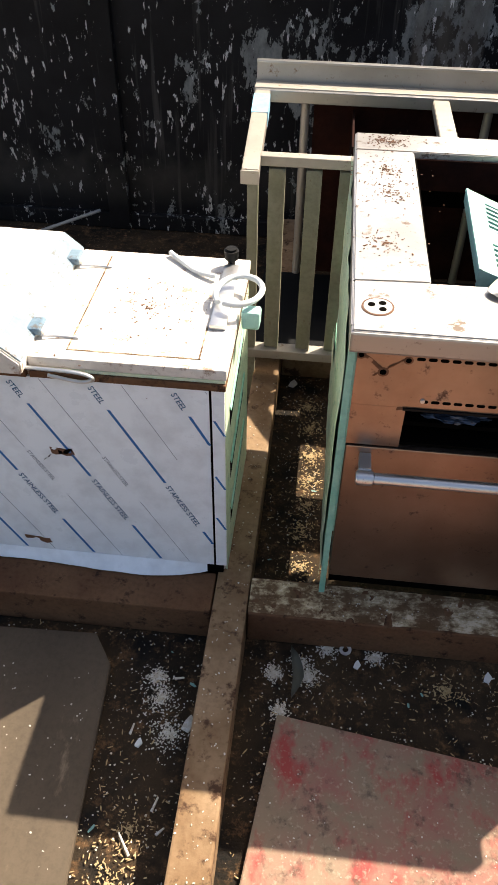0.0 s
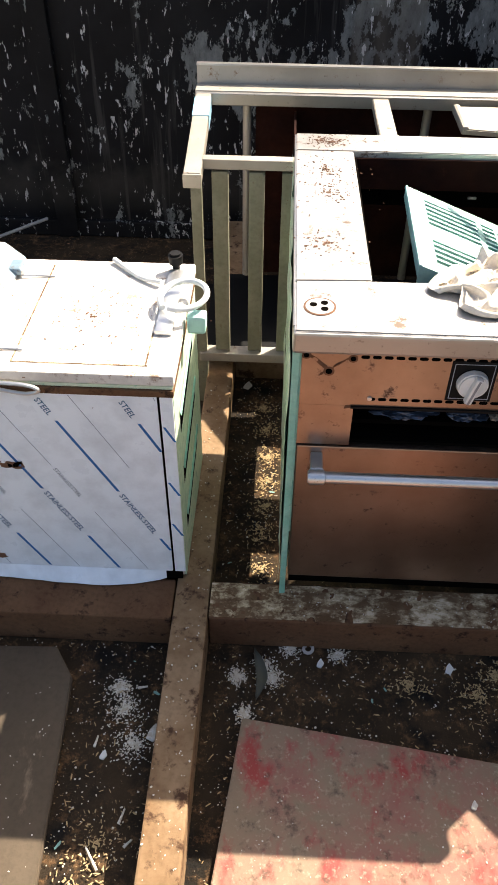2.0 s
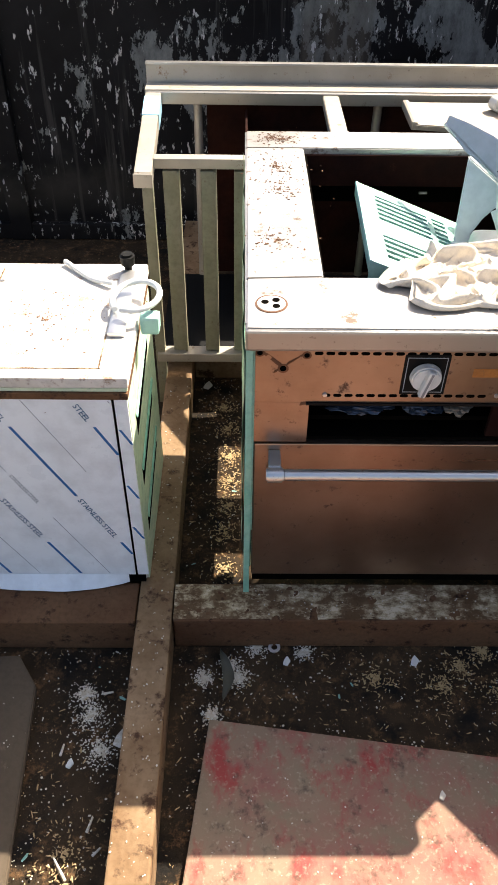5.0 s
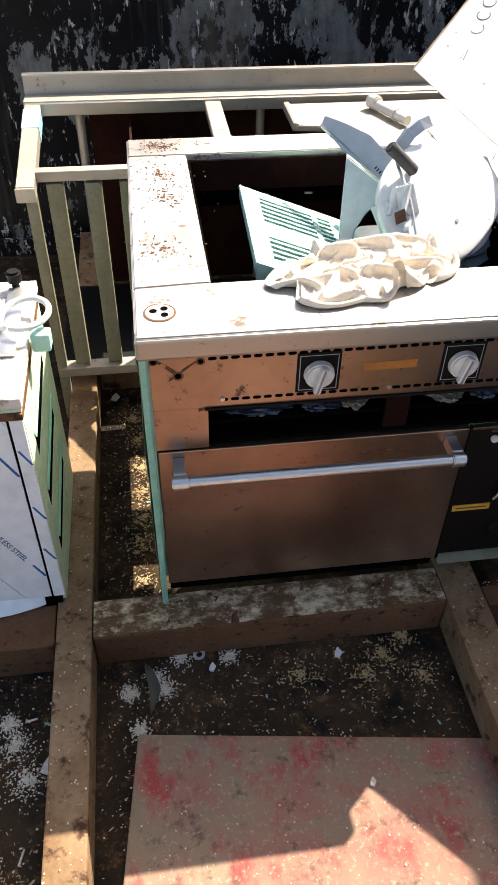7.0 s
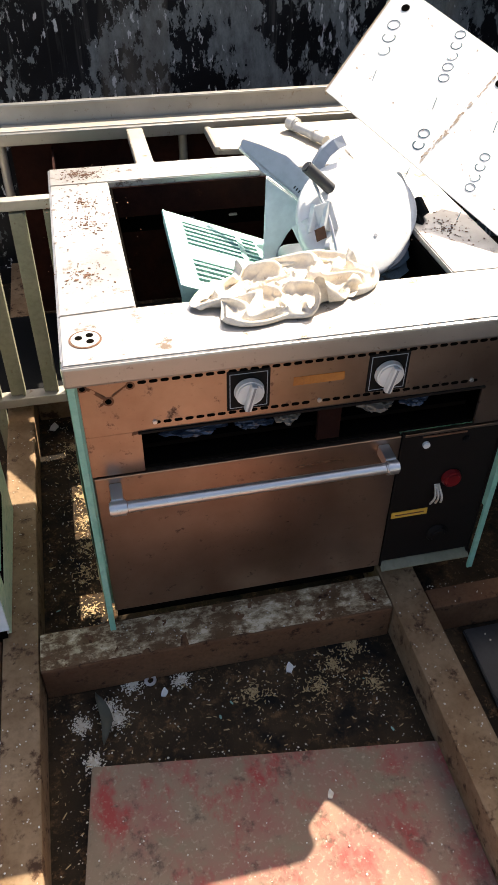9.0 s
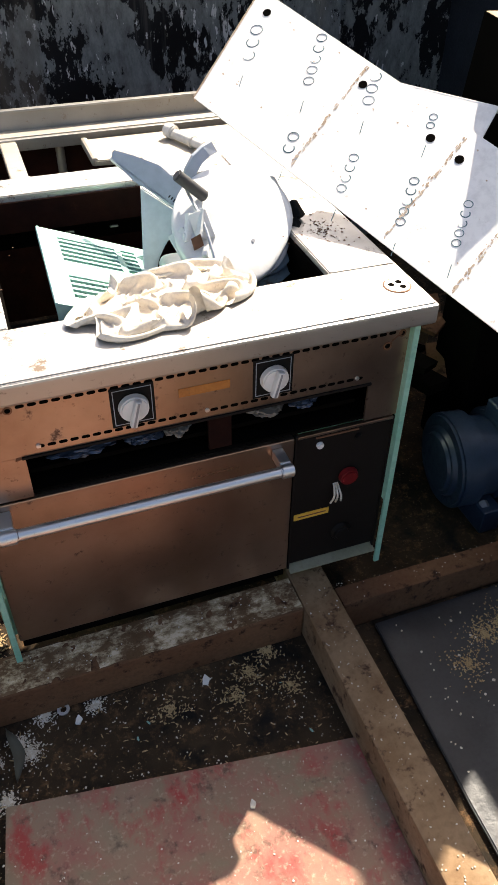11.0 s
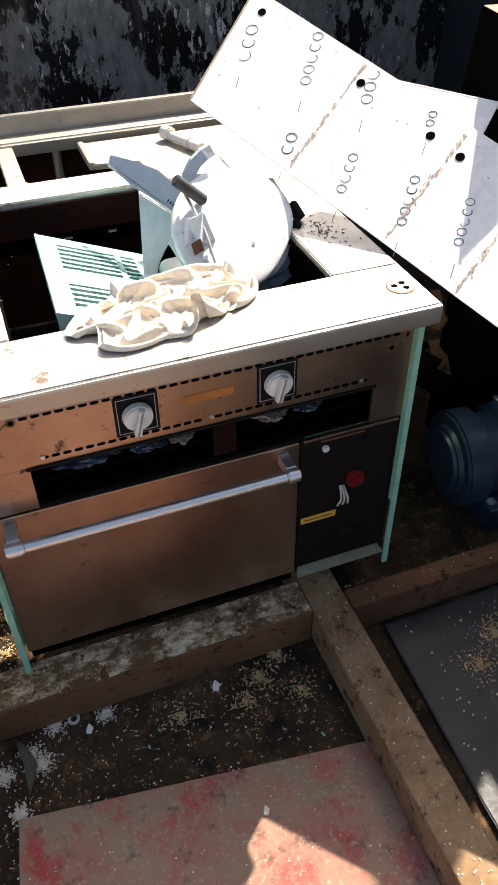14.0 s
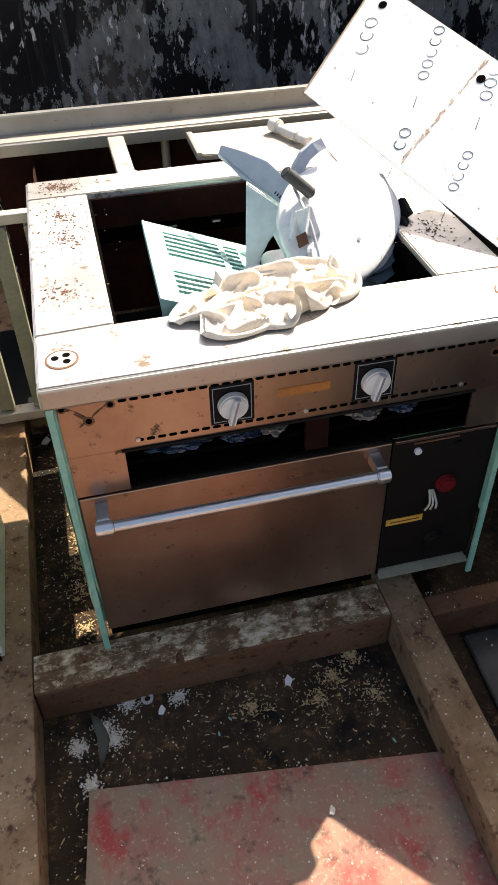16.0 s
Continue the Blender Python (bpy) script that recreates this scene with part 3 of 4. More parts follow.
    for dx in (-0.008, 0.0, 0.008):
        part("wire_end", tube([(0.758 + dx * 0.5, f + 0.003, 0.40), (0.756 + dx, f - 0.018, 0.38), (0.757 + dx * 1.6, f - 0.01, 0.352)], 0.0025, 8), FLAKE, cp, "cut white wire end")
    part("yellow_label", box(0.661, f + 0.002, 0.308, 0.748, f + 0.0045, 0.326), YELLOW, cp, "yellow warning strip")
    part("yellow_bar", box(0.67, f + 0.0012, 0.3155, 0.74, f + 0.0025, 0.3185), RUST, cp)
    gl = part("lower_gland", rod((0.785, f + 0.004, 0.235), (0.785, f - 0.012, 0.235), 0.028, 0.02, 24, bevel=0.004), CONTROL, cp, "greasy round gland")
    smooth(gl)
    # pipe cut-outs in the worktop
    for cx, cy in ((0.042, 0.073), (0.858, 0.08)):
        rim = part("cutout_rim", rod((cx, cy, ZT - 0.002), (cx, cy, ZT + 0.0012), 0.028, sides=24), RUST, r, "rust-ringed cut-out in the worktop")
        inner = part("cutout_plate", rod((cx, cy, ZT - 0.002), (cx, cy, ZT + 0.0018), 0.0245, sides=24), TOP, rim)
        for dx, dy in ((-0.011, 0.004), (0.008, 0.01), (0.008, -0.009)):
            part("bolt_hole", rod((cx + dx, cy + dy, ZT), (cx + dx, cy + dy, ZT + 0.0024), 0.0065, sides=12), SHADE_AND_BLACK, rim)
    return r


def crumpled(name, centre, size, material, seed, parent=None, label=""):
    """A crumpled ball of sheet."""
    bm = bmesh.new()
    bmesh.ops.create_icosphere(bm, subdivisions=4, radius=1)
    c, s = Vector(centre), Vector(size)
    for v in bm.verts:
        p = v.co.copy()
        k = 1 + 0.35 * noise.noise(p * 2.3 + Vector((seed, 0, 0))) + 0.22 * abs(noise.noise(p * 6 + Vector((0, seed, 0))))
        v.co = c + Vector((p.x * s.x, p.y * s.y, p.z * s.z)) * k
    return part(name, bm, material, parent, label)


def crumpled_cloth():
    """A cotton cloth pushed together on the worktop until it folds up: small weights on strings, settled step by step."""
    nx, ny, gap = 96, 66, 0.0057
    ii, jj = np.meshgrid(np.arange(nx), np.arange(ny), indexing="ij")
    x, y = (ii - nx / 2) * gap, (jj - ny / 2) * gap
    z = 0.03 + 0.012 * np.sin(x * 34 + 3 * np.sin(y * 17)) + 0.01 * np.sin(y * 41 + 9 * x + 4 * np.sin(x * 21)) + 0.004 * np.sin(x * 90 + y * 60)
    p = np.stack([x * 0.95 - y * 0.3, x * 0.3 + y * 0.95, z], 2)
    rng = random.Random(8)
    ai = np.array([i for i in range(3, nx, 22) for j in range(3, ny, 29)])
    aj = np.array([j for i in range(3, nx, 22) for j in range(3, ny, 29)])
    goal = p[ai, aj, :2] * (0.6, 0.42) + np.array([(rng.uniform(-0.022, 0.022), rng.uniform(-0.016, 0.016)) for _ in ai])
    last = p.copy()
    links = []
    for dx, dy, stiff in ((1, 0, 1.0), (0, 1, 1.0), (1, 1, 0.5), (1, -1, 0.5), (6, 0, 0.28), (0, 6, 0.28)):
        rest, step = gap * math.hypot(dx, dy), max(dx, abs(dy))
        size = nx if dx else ny
        for odd in (0, 1):
            idx = [k for k in range(size - step) if (k // step) % 2 == odd]
            if dx:
                lo, hi = max(0, -dy), ny - max(0, dy)
                links.append((np.ix_(idx, range(lo, hi)), np.ix_([k + dx for k in idx], range(lo + dy, hi + dy)), rest, stiff))
            else:
                links.append((np.ix_(range(nx), idx), np.ix_(range(nx), [k + dy for k in idx]), rest, stiff))
    for n in range(190):
        speed = (p - last) * 0.9
        last = p.copy()
        p = p + speed
        p[:, :, 2] -= 0.00012
        pull = 0.3 * min(1.0, n / 80)
        for _ in range(4):
            for first, second, rest, stiff in links:
                d = p[second] - p[first]
                length = np.sqrt((d * d).sum(2, keepdims=True)) + 1e-9
                off = np.minimum(0, length - rest * 0.78) if stiff < 0.3 else length - rest
                push = d * (0.5 * stiff * off / length)
                p[first] += push
                p[second] -= push
            p[ai, aj, :2] += (goal - p[ai, aj, :2]) * pull
            roof = 0.044 + 0.04 * np.exp(-((p[:, :, 0] + 0.05) / 0.08) ** 2 - ((p[:, :, 1] - 0.03) / 0.06) ** 2) + 0.03 * np.exp(-((p[:, :, 0] - 0.09) / 0.06) ** 2 - ((p[:, :, 1] - 0.03) / 0.06) ** 2)
            high = p[:, :, 2]
            p[:, :, 2] = np.maximum(np.where(high > roof, roof + (high - roof) * 0.6, high), 0.002)
        low = p[:, :, 2] < 0.0035
        if n > 110:
            p[low] = last[low] * 0.8 + p[low] * 0.2
            p[:, :, 2] = np.maximum(p[:, :, 2], 0.002)
    ca, sa = math.cos(0.12), math.sin(0.12)
    verts = [(0.43 + x * ca - y * sa, 0.165 + x * sa + y * ca, ZT + z) for x, y, z in p.reshape(-1, 3) * (0.8, 0.76, 1.35)]
    faces = [(i * ny + j, (i + 1) * ny + j, (i + 1) * ny + j + 1, i * ny + j + 1) for i in range(nx - 1) for j in range(ny - 1)]
    me = bpy.data.meshes.new("tmp")
    me.from_pydata(verts, [], faces)
    bm = bmesh.new()
    bm.from_mesh(me)
    bpy.data.meshes.remove(me)
    bmesh.ops.smooth_vert(bm, verts=bm.verts, factor=0.5, use_axis_x=True, use_axis_y=True, use_axis_z=True)
    return bm


def build_range_clutter():
    for i, (x, m, w) in enumerate(((0.22, FOIL, 0.06), (0.34, FOIL, 0.04), (0.41, WRAP, 0.025), (0.6, WRAP, 0.035), (0.68, FOIL, 0.03))):
        t = thing("crumpled_wrapper", (x, 0.13, 0.612), "crumpled dark wrapper inside the burner slot" if m is FOIL else "crumpled pale wrapper inside the burner slot", "wrapper", "wrappers in the slot")
        crumpled("wrapper_sheet", (x, 0.098, 0.627), (w, 0.03, 0.014), m, i * 3.7, t)

    # grille
    g = thing("plastic_grille", (0.35, 0.42, 0.8), "mint green plastic vent grille dropped in the opening", "grille")
    tl, bl, tr = Vector((0.244, 0.6, 0.85)), Vector((0.232, 0.24, 0.856)), Vector((0.492, 0.615, 0.745))
    u, v = tr - tl, bl - tl
    n = v.cross(u).normalized() * -1
    n = n if n.z > 0 else -n
    at = lambda a, b: tl + u * a + v * b  # noqa: E731
    part("grille_frame", slab(at(0, 0), u, v * 0.1, n, 0.006, 0.001), MINTGRILLE, g)
    part("grille_frame", slab(at(0, 0.46), u, v * 0.16, n, 0.006, 0.001), MINTGRILLE, g)
    part("grille_frame", slab(at(0, 0.92), u, v * 0.08, n, 0.006, 0.001), MINTGRILLE, g)
    for b0, b1 in ((0.1, 0.46), (0.62, 0.92)):
        part("grille_side", slab(at(0, b0), u * 0.16, v * (b1 - b0), n, 0.006), MINTGRILLE, g)
        part("grille_side", slab(at(0.84, b0), u * 0.16, v * (b1 - b0), n, 0.006), MINTGRILLE, g)
        part("grille_side", slab(at(0.66, b0), u * 0.05, v * (b1 - b0), n, 0.006), MINTGRILLE, g)
        k = 6 if b0 < 0.2 else 5
        for i in range(k):
            b = b0 + (b1 - b0) * (i + 0.5) / k
            part("grille_slat", slab(at(0.16, b), u * 0.68, v * 0.024, n, 0.005), MINTGRILLE, g)
    part("grille_flange", slab(at(0, 1), u, Vector((0, 0, -0.04)), Vector((0, -1, 0)), 0.004), MINTGRILLE, g)
    part("grille_flange", slab(at(0, 0), v, Vector((0, 0, -0.03)), Vector((-1, 0, 0)), 0.004), MINTGRILLE, g)

    # rag
    rag = thing("rag", (0.42, 0.18, ZT), "crumpled dirty white cotton rag on the worktop", "rag")
    smooth(part("rag_cloth", crumpled_cloth(), CLOTH, rag), 80)

    # slicer
    s = thing("food_slicer", (0.6, 0.4, 0.58), "broken white food slicer lying in the range opening", "slicer")
    c, n = Vector((0.644, 0.396, 0.881)), Vector((0.0, -0.62, 0.78)).normalized()
    cut = Vector((0.75, -0.51, -0.41)).normalized()
    turn = n.to_track_quat("Z", "Y").to_matrix().to_4x4()
    dome = bmesh.new()
    rings = []

    def rim_at(w, share, lift):
        d = (turn @ Vector((math.cos(w), math.sin(w), 0))).normalized()
        return c + d * share * (0.14 - 0.03 * max(0.0, d.dot(cut)) ** 3) + n * lift

    for k in range(13):
        q = k / 12
        rings.append([dome.verts.new(rim_at(2 * math.pi * j / 64, math.sin(q * 1.5708), 0.013 * (math.cos(q * 1.5708) ** 0.8 if q < 1 else 0))) for j in range(64)])
    rings.append([dome.verts.new(rim_at(2 * math.pi * j / 64, 1.0, -0.012)) for j in range(64)])
    for ra, rb in zip(rings[1:], rings[2:]):
        for j in range(64):
            dome.faces.new((ra[j], ra[(j + 1) % 64], rb[(j + 1) % 64], rb[j]))
    dome.faces.new(rings[1]), dome.faces.new(rings[-1])
    for v in rings[0]:
        dome.verts.remove(v)
    smooth(part("blade_cover", dome, WHITE, s, "large domed white blade cover"), 60)
    dot = c + turn @ Vector((0.02, -0.045, 0.0105))
    part("cover_screw", rod(dot - n * 0.004, dot + n * 0.003, 0.004, sides=10), GREY, s)
    smooth(part("blade_ring", rod(c - n * 0.03, c - n * 0.013, 0.12, 0.12, 64, bevel=0.004), GREY, s, "grey ring guard"))
    smooth(part("motor_body", rod(c - n * 0.2 + Vector((0.05, 0, 0)), c - n * 0.031 + Vector((0.045, -0.01, -0.01)), 0.1, 0.112, 40, bevel=0.02), LID_BLUE, s, "pale blue-grey motor housing"))
    for k, (px, py, pz, m) in enumerate(((0.755, 0.475, 0.922, GREYW), (0.79, 0.425, 0.884, BLACK), (0.78, 0.392, 0.858, BLACK))):
        bm = box(-0.011, -0.02, -0.01, 0.011, 0.02, 0.01, 0.003)
        bmesh.ops.transform(bm, matrix=pose(px, py, pz, 40, 20, 35), verts=bm.verts)
        part("clip", bm, m, s, "clip on the rim of the cover")
    # carriage: a wide tapered plate on a leg
    o, u = Vector((0.442, 0.678, 0.966)), Vector((0.479, -0.796, -0.369)).normalized()
    v = Vector((0.684, 0.075, 0.726)).normalized()
    up = u.cross(v).normalized()
    up = up if up.z > 0 else -up
    fin = bmesh.new()
    outline = [(0, 0.004), (0.01, -0.014), (0.09, -0.019), (0.12, -0.014), (0.25, 0.0), (0.256, 0.03), (0.208, 0.044), (0.117, 0.045), (0.05, 0.024)]
    fc = fin.faces.new([fin.verts.new(o + u * p + v * q) for p, q in outline])
    got = bmesh.ops.extrude_face_region(fin, geom=[fc])
    for w in got["geom"]:
        if isinstance(w, bmesh.types.BMVert):
            w.co -= up * 0.012
    bmesh.ops.bevel(fin, geom=fin.edges[:], offset=0.0025, segments=2, affect="EDGES")
    plate = part("carriage_plate", fin, GREY_FIN, s, "blue-grey carriage plate")
    part("plate_flange", slab(o + u * 0.008 - v * 0.0165, u * 0.24 + v * 0.014, -up * 0.016 - v * 0.004, -v, 0.006, 0.001), GREYW, plate, "pale flange")
    for k in range(9):
        p = o + u * (0.18 + k * 0.0075) + v * 0.004 + up * 0.0005
        part("scale_mark", slab(p, u * 0.003, v * 0.007, up, 0.0015), BLACK, plate)
    leg = bmesh.new()
    edge_a, edge_b = o + u * 0.105 - v * 0.02 - up * 0.014, o + u * 0.245 - v * 0.002 - up * 0.014
    low_a, low_b = Vector((0.448, 0.46, 0.772)), Vector((0.476, 0.46, 0.765))
    rows = []
    for t in (0, 0.3, 0.55, 0.8, 1.0):
        pa = edge_a.lerp(low_a, t)
        pb = pa + (edge_b - edge_a).lerp(low_b - low_a, 1 - (1 - t) ** 1.5)
        rows.append([leg.verts.new(p) for p in (pa, pb, pb + Vector((0.008, 0.024, 0.0)), pa + Vector((0.004, 0.024, 0.0)))])
    for ra, rb in zip(rows, rows[1:]):
        for j in range(4):
            leg.faces.new((ra[j], ra[(j + 1) % 4], rb[(j + 1) % 4], rb[j]))
    leg.faces.new(rows[0]), leg.faces.new(rows[-1])
    bmesh.ops.bevel(leg, geom=leg.edges[:], offset=0.003, segments=2, affect="EDGES")
    smooth(part("carriage_leg", leg, GREYW, s, "pale grey tapered leg"))
    part("leg_foot", box(0.445, 0.445, 0.575, 0.48, 0.475, 0.775, 0.006), GREYW, s)
    smooth(part("base_casting", dent(box(0.5, 0.45, 0.575, 0.6, 0.56, 0.765, 0.03, None, 4), 0.004, 12), GREYW, s, "pale base casting"))
    smooth(part("grip_handle", rod((0.526, 0.435, 0.99), (0.586, 0.435, 0.935), 0.0125, sides=20, bevel=0.003), GRIP, s, "black cylindrical grip"))
    arc = [Vector(p) for p in ((0.566, 0.5, 0.935), (0.575, 0.505, 0.965), (0.592, 0.51, 0.988), (0.614, 0.515, 1.002), (0.634, 0.52, 1.008))]
    band = bmesh.new()
    rows = []
    for k, p in enumerate(arc):
        d = (arc[min(k + 1, 4)] - arc[max(k - 1, 0)]).normalized()
        nn = d.cross(Vector((-0.3, -0.8, 0.4))).normalized()
        rows.append([band.verts.new(p + nn * a2 * 0.012 + Vector((0, b2 * 0.006, 0))) for a2, b2 in ((-1, -1), (1, -1), (1, 1), (-1, 1))])
    for ra, rb in zip(rows, rows[1:]):
        for j in range(4):
            band.faces.new((ra[j], ra[(j + 1) % 4], rb[(j + 1) % 4], rb[j]))
    band.faces.new(rows[0]), band.faces.new(rows[-1])
    part("guide_band", band, GREY_FIN, s, "curved grey guide band")
    smooth(part("guide_rod", tube([(0.549, 0.447, 0.951), (0.555, 0.412, 0.931), (0.565, 0.372, 0.899), (0.57, 0.303, 0.834), (0.573, 0.281, 0.811)], 0.0033, 8), STEEL, s, "thin bent steel rod"))
    for k, (x, y, z, a, m) in enumerate(((0.575, 0.44, 0.875, 30, WHITE), (0.592, 0.43, 0.885, -20, WHITE), (0.565, 0.42, 0.845, 10, GREYW), (0.6, 0.41, 0.84, 60, WHITE), (0.55, 0.43, 0.85, -35, GREYW), (0.585, 0.41, 0.82, 20, LID_BLUE), (0.6, 0.43, 0.885, 35, GREYW))):
        bm = box(-0.02, -0.006, -0.03, 0.02, 0.006, 0.03, 0.003)
        bmesh.ops.transform(bm, matrix=pose(x - 0.03, y - 0.045, z + 0.012, -25, a, a * 0.6), verts=bm.verts)
        part("bracket", bm, m, s, "pale bracket plate")
    part("bracket_insert", slab((0.535, 0.35, 0.862), (0.02, 0, 0.008), (-0.004, 0.01, 0.022), (0, -0.8, 0.5), 0.004), RUST, s, "brown insert")


GRIP = plain("charcoal rubber", (0.035, 0.036, 0.04), 0.6)
GREY_FIN = plain("blue-grey casting", (0.42, 0.45, 0.5), 0.4, 0.1)


# ---- the white chest ----
def build_chest():
    c = thing("steel_chest", (-0.66, 0.27, 0.104), "white film-covered steel chest with a raised hatch", "chest")
    x0, x1, y0, y1 = -1.25, -0.222, 0.062, 0.47
    part("body", box(x0, y0 + 0.006, 0.11, x1 - 0.004, y1, 0.672, 0.002), LID, c)
    f = part("front_film", box(x0, y0 - 0.001, 0.132, -0.252, y0 + 0.005, 0.662, 0.001), FILM, c, "white striped film on the front")
    part("corner_strip", box(-0.247, y0 - 0.001, 0.132, x1, y0 + 0.005, 0.664, 0.001), FILM, c)
    part("seam", box(-0.252, y0 + 0.002, 0.13, -0.247, y0 + 0.005, 0.664), SHADE_AND_BLACK, c, "black gap")
    bm = bmesh.new()
    rows = []
    for i in range(61):
        t = i / 60
        x = x0 + (-0.268 - x0) * t
        w = 0.03 * min(1, (1 - t) * 7) ** 0.6 * (0.75 + 0.25 * math.sin(t * 9)) + 0.001
        rows.append([bm.verts.new((x, y0 - 0.002 - w * k, 0.133 - 0.026 * min(1, k * 1.2) + 0.004 * noise.noise(Vector((x * 16, k * 2, 0))) * k)) for k in (0, 0.35, 0.7, 1.0)])
    for ra, rb in zip(rows, rows[1:]):
        for k in range(3):
            bm.faces.new((ra[k], rb[k], rb[k + 1], ra[k + 1]))
    got = bmesh.ops.extrude_face_region(bm, geom=bm.faces[:])
    for v in got["geom"]:
        if isinstance(v, bmesh.types.BMVert):
            v.co.z += 0.0012
    smooth(part("skirt_film", bm, FILM, c, "loose film skirt along the foot"))
    part("foot_shadow_gap", box(x0, y0, 0.104, -0.23, y0 + 0.006, 0.131), SHADE_AND_BLACK, c, "black strip for the shade under the front")
    for z in (0.3, 0.43, 0.585):
        part("corner_stripe", slab((-0.245, y0 - 0.0016, z), (0.02, 0, -0.038), (0.005, 0, 0), (0, -1, 0), 0.0005), BLUE, c, "blue print on the corner")
    # printed stripes
    slope = -0.525
    zs0, zs1 = 0.137, 0.658

    def line(xa, za, xb, zb, w, m, nm):
        if xb < x0 + 0.02 or xa > -0.256:
            return
        t = min(1, max(0, (-0.256 - xa) / (xb - xa)))
        xb, zb = xa + (xb - xa) * t, za + (zb - za) * t
        part(nm, slab((xa, y0 - 0.0016, za), (xb - xa, 0, zb - za), (w, 0, 0), (0, -1, 0), 0.0005), m, f)

    ang = math.degrees(math.atan2(-1, -slope))
    for k in range(-5, 4):
        base = -0.4585 + 0.163 * (k - 1)
        xat = lambda z: base + (z - 0.594) * slope  # noqa: E731
        line(xat(0.592), 0.592, xat(0.398), 0.398, 0.006, BLUE, "blue_stripe")
        line(xat(0.248), 0.248, xat(zs0), zs0, 0.006, BLUE, "blue_stripe")
        for z, words, size in ((0.388, "STAINLESS STEEL", 0.0182), (0.648, "STEEL", 0.0178)):
            x = xat(z)
            if -1.2 < x < -0.33 or (words == "STEEL" and x < -0.28):
                text("print", words, size, pose(x + 0.002, y0 - 0.0016, z, 90, 0, 0) @ pose(0, 0, 0, 0, 0, ang), BLUE_INK, f)
        line(xat(zs1) + 0.07, zs1, xat(0.47) + 0.07, 0.47, 0.0012, GREYINK, "grey_line")
        line(xat(0.33) + 0.07, 0.33, xat(zs0) + 0.07, zs0, 0.0012, GREYINK, "grey_line")
        x = xat(0.46) + 0.071
        if -1.2 < x < -0.33:
            text("print", "STAINLESS STEEL", 0.0125, pose(x, y0 - 0.0016, 0.46, 90, 0, 0) @ pose(0, 0, 0, 0, 0, ang), GREYINK, f)
    part("tear", dent(slab((-0.59, y0 - 0.0018, 0.46), (0.05, 0, -0.006), (-0.004, 0, 0.018), (0, -1, 0), 0.0006), 0.004, 60, 4), RUST, f, "dirty tear in the film")
    part("tear", dent(slab((-0.575, y0 - 0.0024, 0.458), (0.03, 0, 0.004), (0.003, 0, 0.014), (0, -1, 0), 0.0006), 0.006, 90, 4), SHADE_AND_BLACK, f, "black scorch in the tear")
    part("tear", dent(slab((-0.61, y0 - 0.002, 0.438), (0.016, 0, 0.012), (0.003, 0, 0.005), (0, -1, 0), 0.0006), 0.004, 90, 3), SHADE_AND_BLACK, f)
    part("tear", dent(slab((-0.7, y0 - 0.0018, 0.168), (0.06, 0, -0.01), (-0.004, 0, 0.014), (0, -1, 0), 0.0006), 0.004, 60, 4), RUST, f, "dirty tear in the film")
    # side
    sd = part("side_film", box(x1 - 0.0035, y0 + 0.006, 0.112, x1 + 0.001, y1, 0.676), GREEN_PALE, c, "pale green film side with slanted vents")
    for i in range(3):
        z = 0.56 - i * 0.15
        part("vent_gap", slab((x1 + 0.0016, 0.13, z), (0, 0.24, 0.05), (0, 0.0, -0.05), (1, 0, 0), 0.001), SHADE_AND_BLACK, sd)
        part("vent_lip", slab((x1 + 0.006, 0.125, z + 0.002), (0, 0.25, 0.05), (-0.002, 0, 0.008), (1, 0, 0), 0.002), GREEN, sd)
    # lid
    part("lid_rim", box(-0.6, y0 - 0.004, 0.662, x1 + 0.003, y1, 0.677, 0.002), DARKBEAM, c, "dirty brown rim under the lid")
    part("lid_gasket", box(-0.6, y0 + 0.001, 0.6775, x1 + 0.002, y1, 0.6855, 0.002), GREEN_PALE, c, "dirty green film strip under the lid")
    part("hatch_front", box(x0, y0 - 0.008, 0.664, -0.605, y0 + 0.004, 0.69, 0.002), DARKBEAM, c, "brown strip under the hatch")
    lid = part("lid", dent(box(-0.6, y0, 0.686, x1 + 0.005, y1 + 0.005, 0.71, 0.004), 0.001, 4), LID, c, "flat dirty white lid")
    for a in ((-0.53, 0.09, -0.53 + 0.003, 0.45), (-0.275, 0.09, -0.272, 0.2), (-0.53, 0.09, -0.27, 0.093)):
        part("lid_seam", box(a[0], a[1], 0.7095, a[2], a[3], 0.711), BEAM_PALE, lid)
    hatch = bmesh.new()
    prof = [(-0.6, 0.69), (-0.598, 0.716), (-0.638, 0.752), (x0, 0.762), (x0, 0.69)]
    for y in (y0 - 0.035, y1 + 0.002):
        for x, z in prof:
            hatch.verts.new((x, y, z))
    hatch.verts.ensure_lookup_table()
    vs = hatch.verts[:]
    hatch.faces.new(vs[:5]), hatch.faces.new(vs[5:])
    for i in range(5):
        hatch.faces.new((vs[i], vs[(i + 1) % 5], vs[5 + (i + 1) % 5], vs[5 + i]))
    bmesh.ops.bevel(hatch, geom=hatch.edges[:], offset=0.003, segments=2, affect="EDGES")
    h = part("hatch", hatch, LID, c, "raised white hatch")
    part("hatch_bevel", slab((-0.597, y0 - 0.03, 0.719), (-0.04, 0, 0.036), (0, y1 - y0 + 0.025, 0), (0.7, 0, 1), 0.002, 0.0005), LID_BLUE, h, "scuffed pale blue bevelled edge")
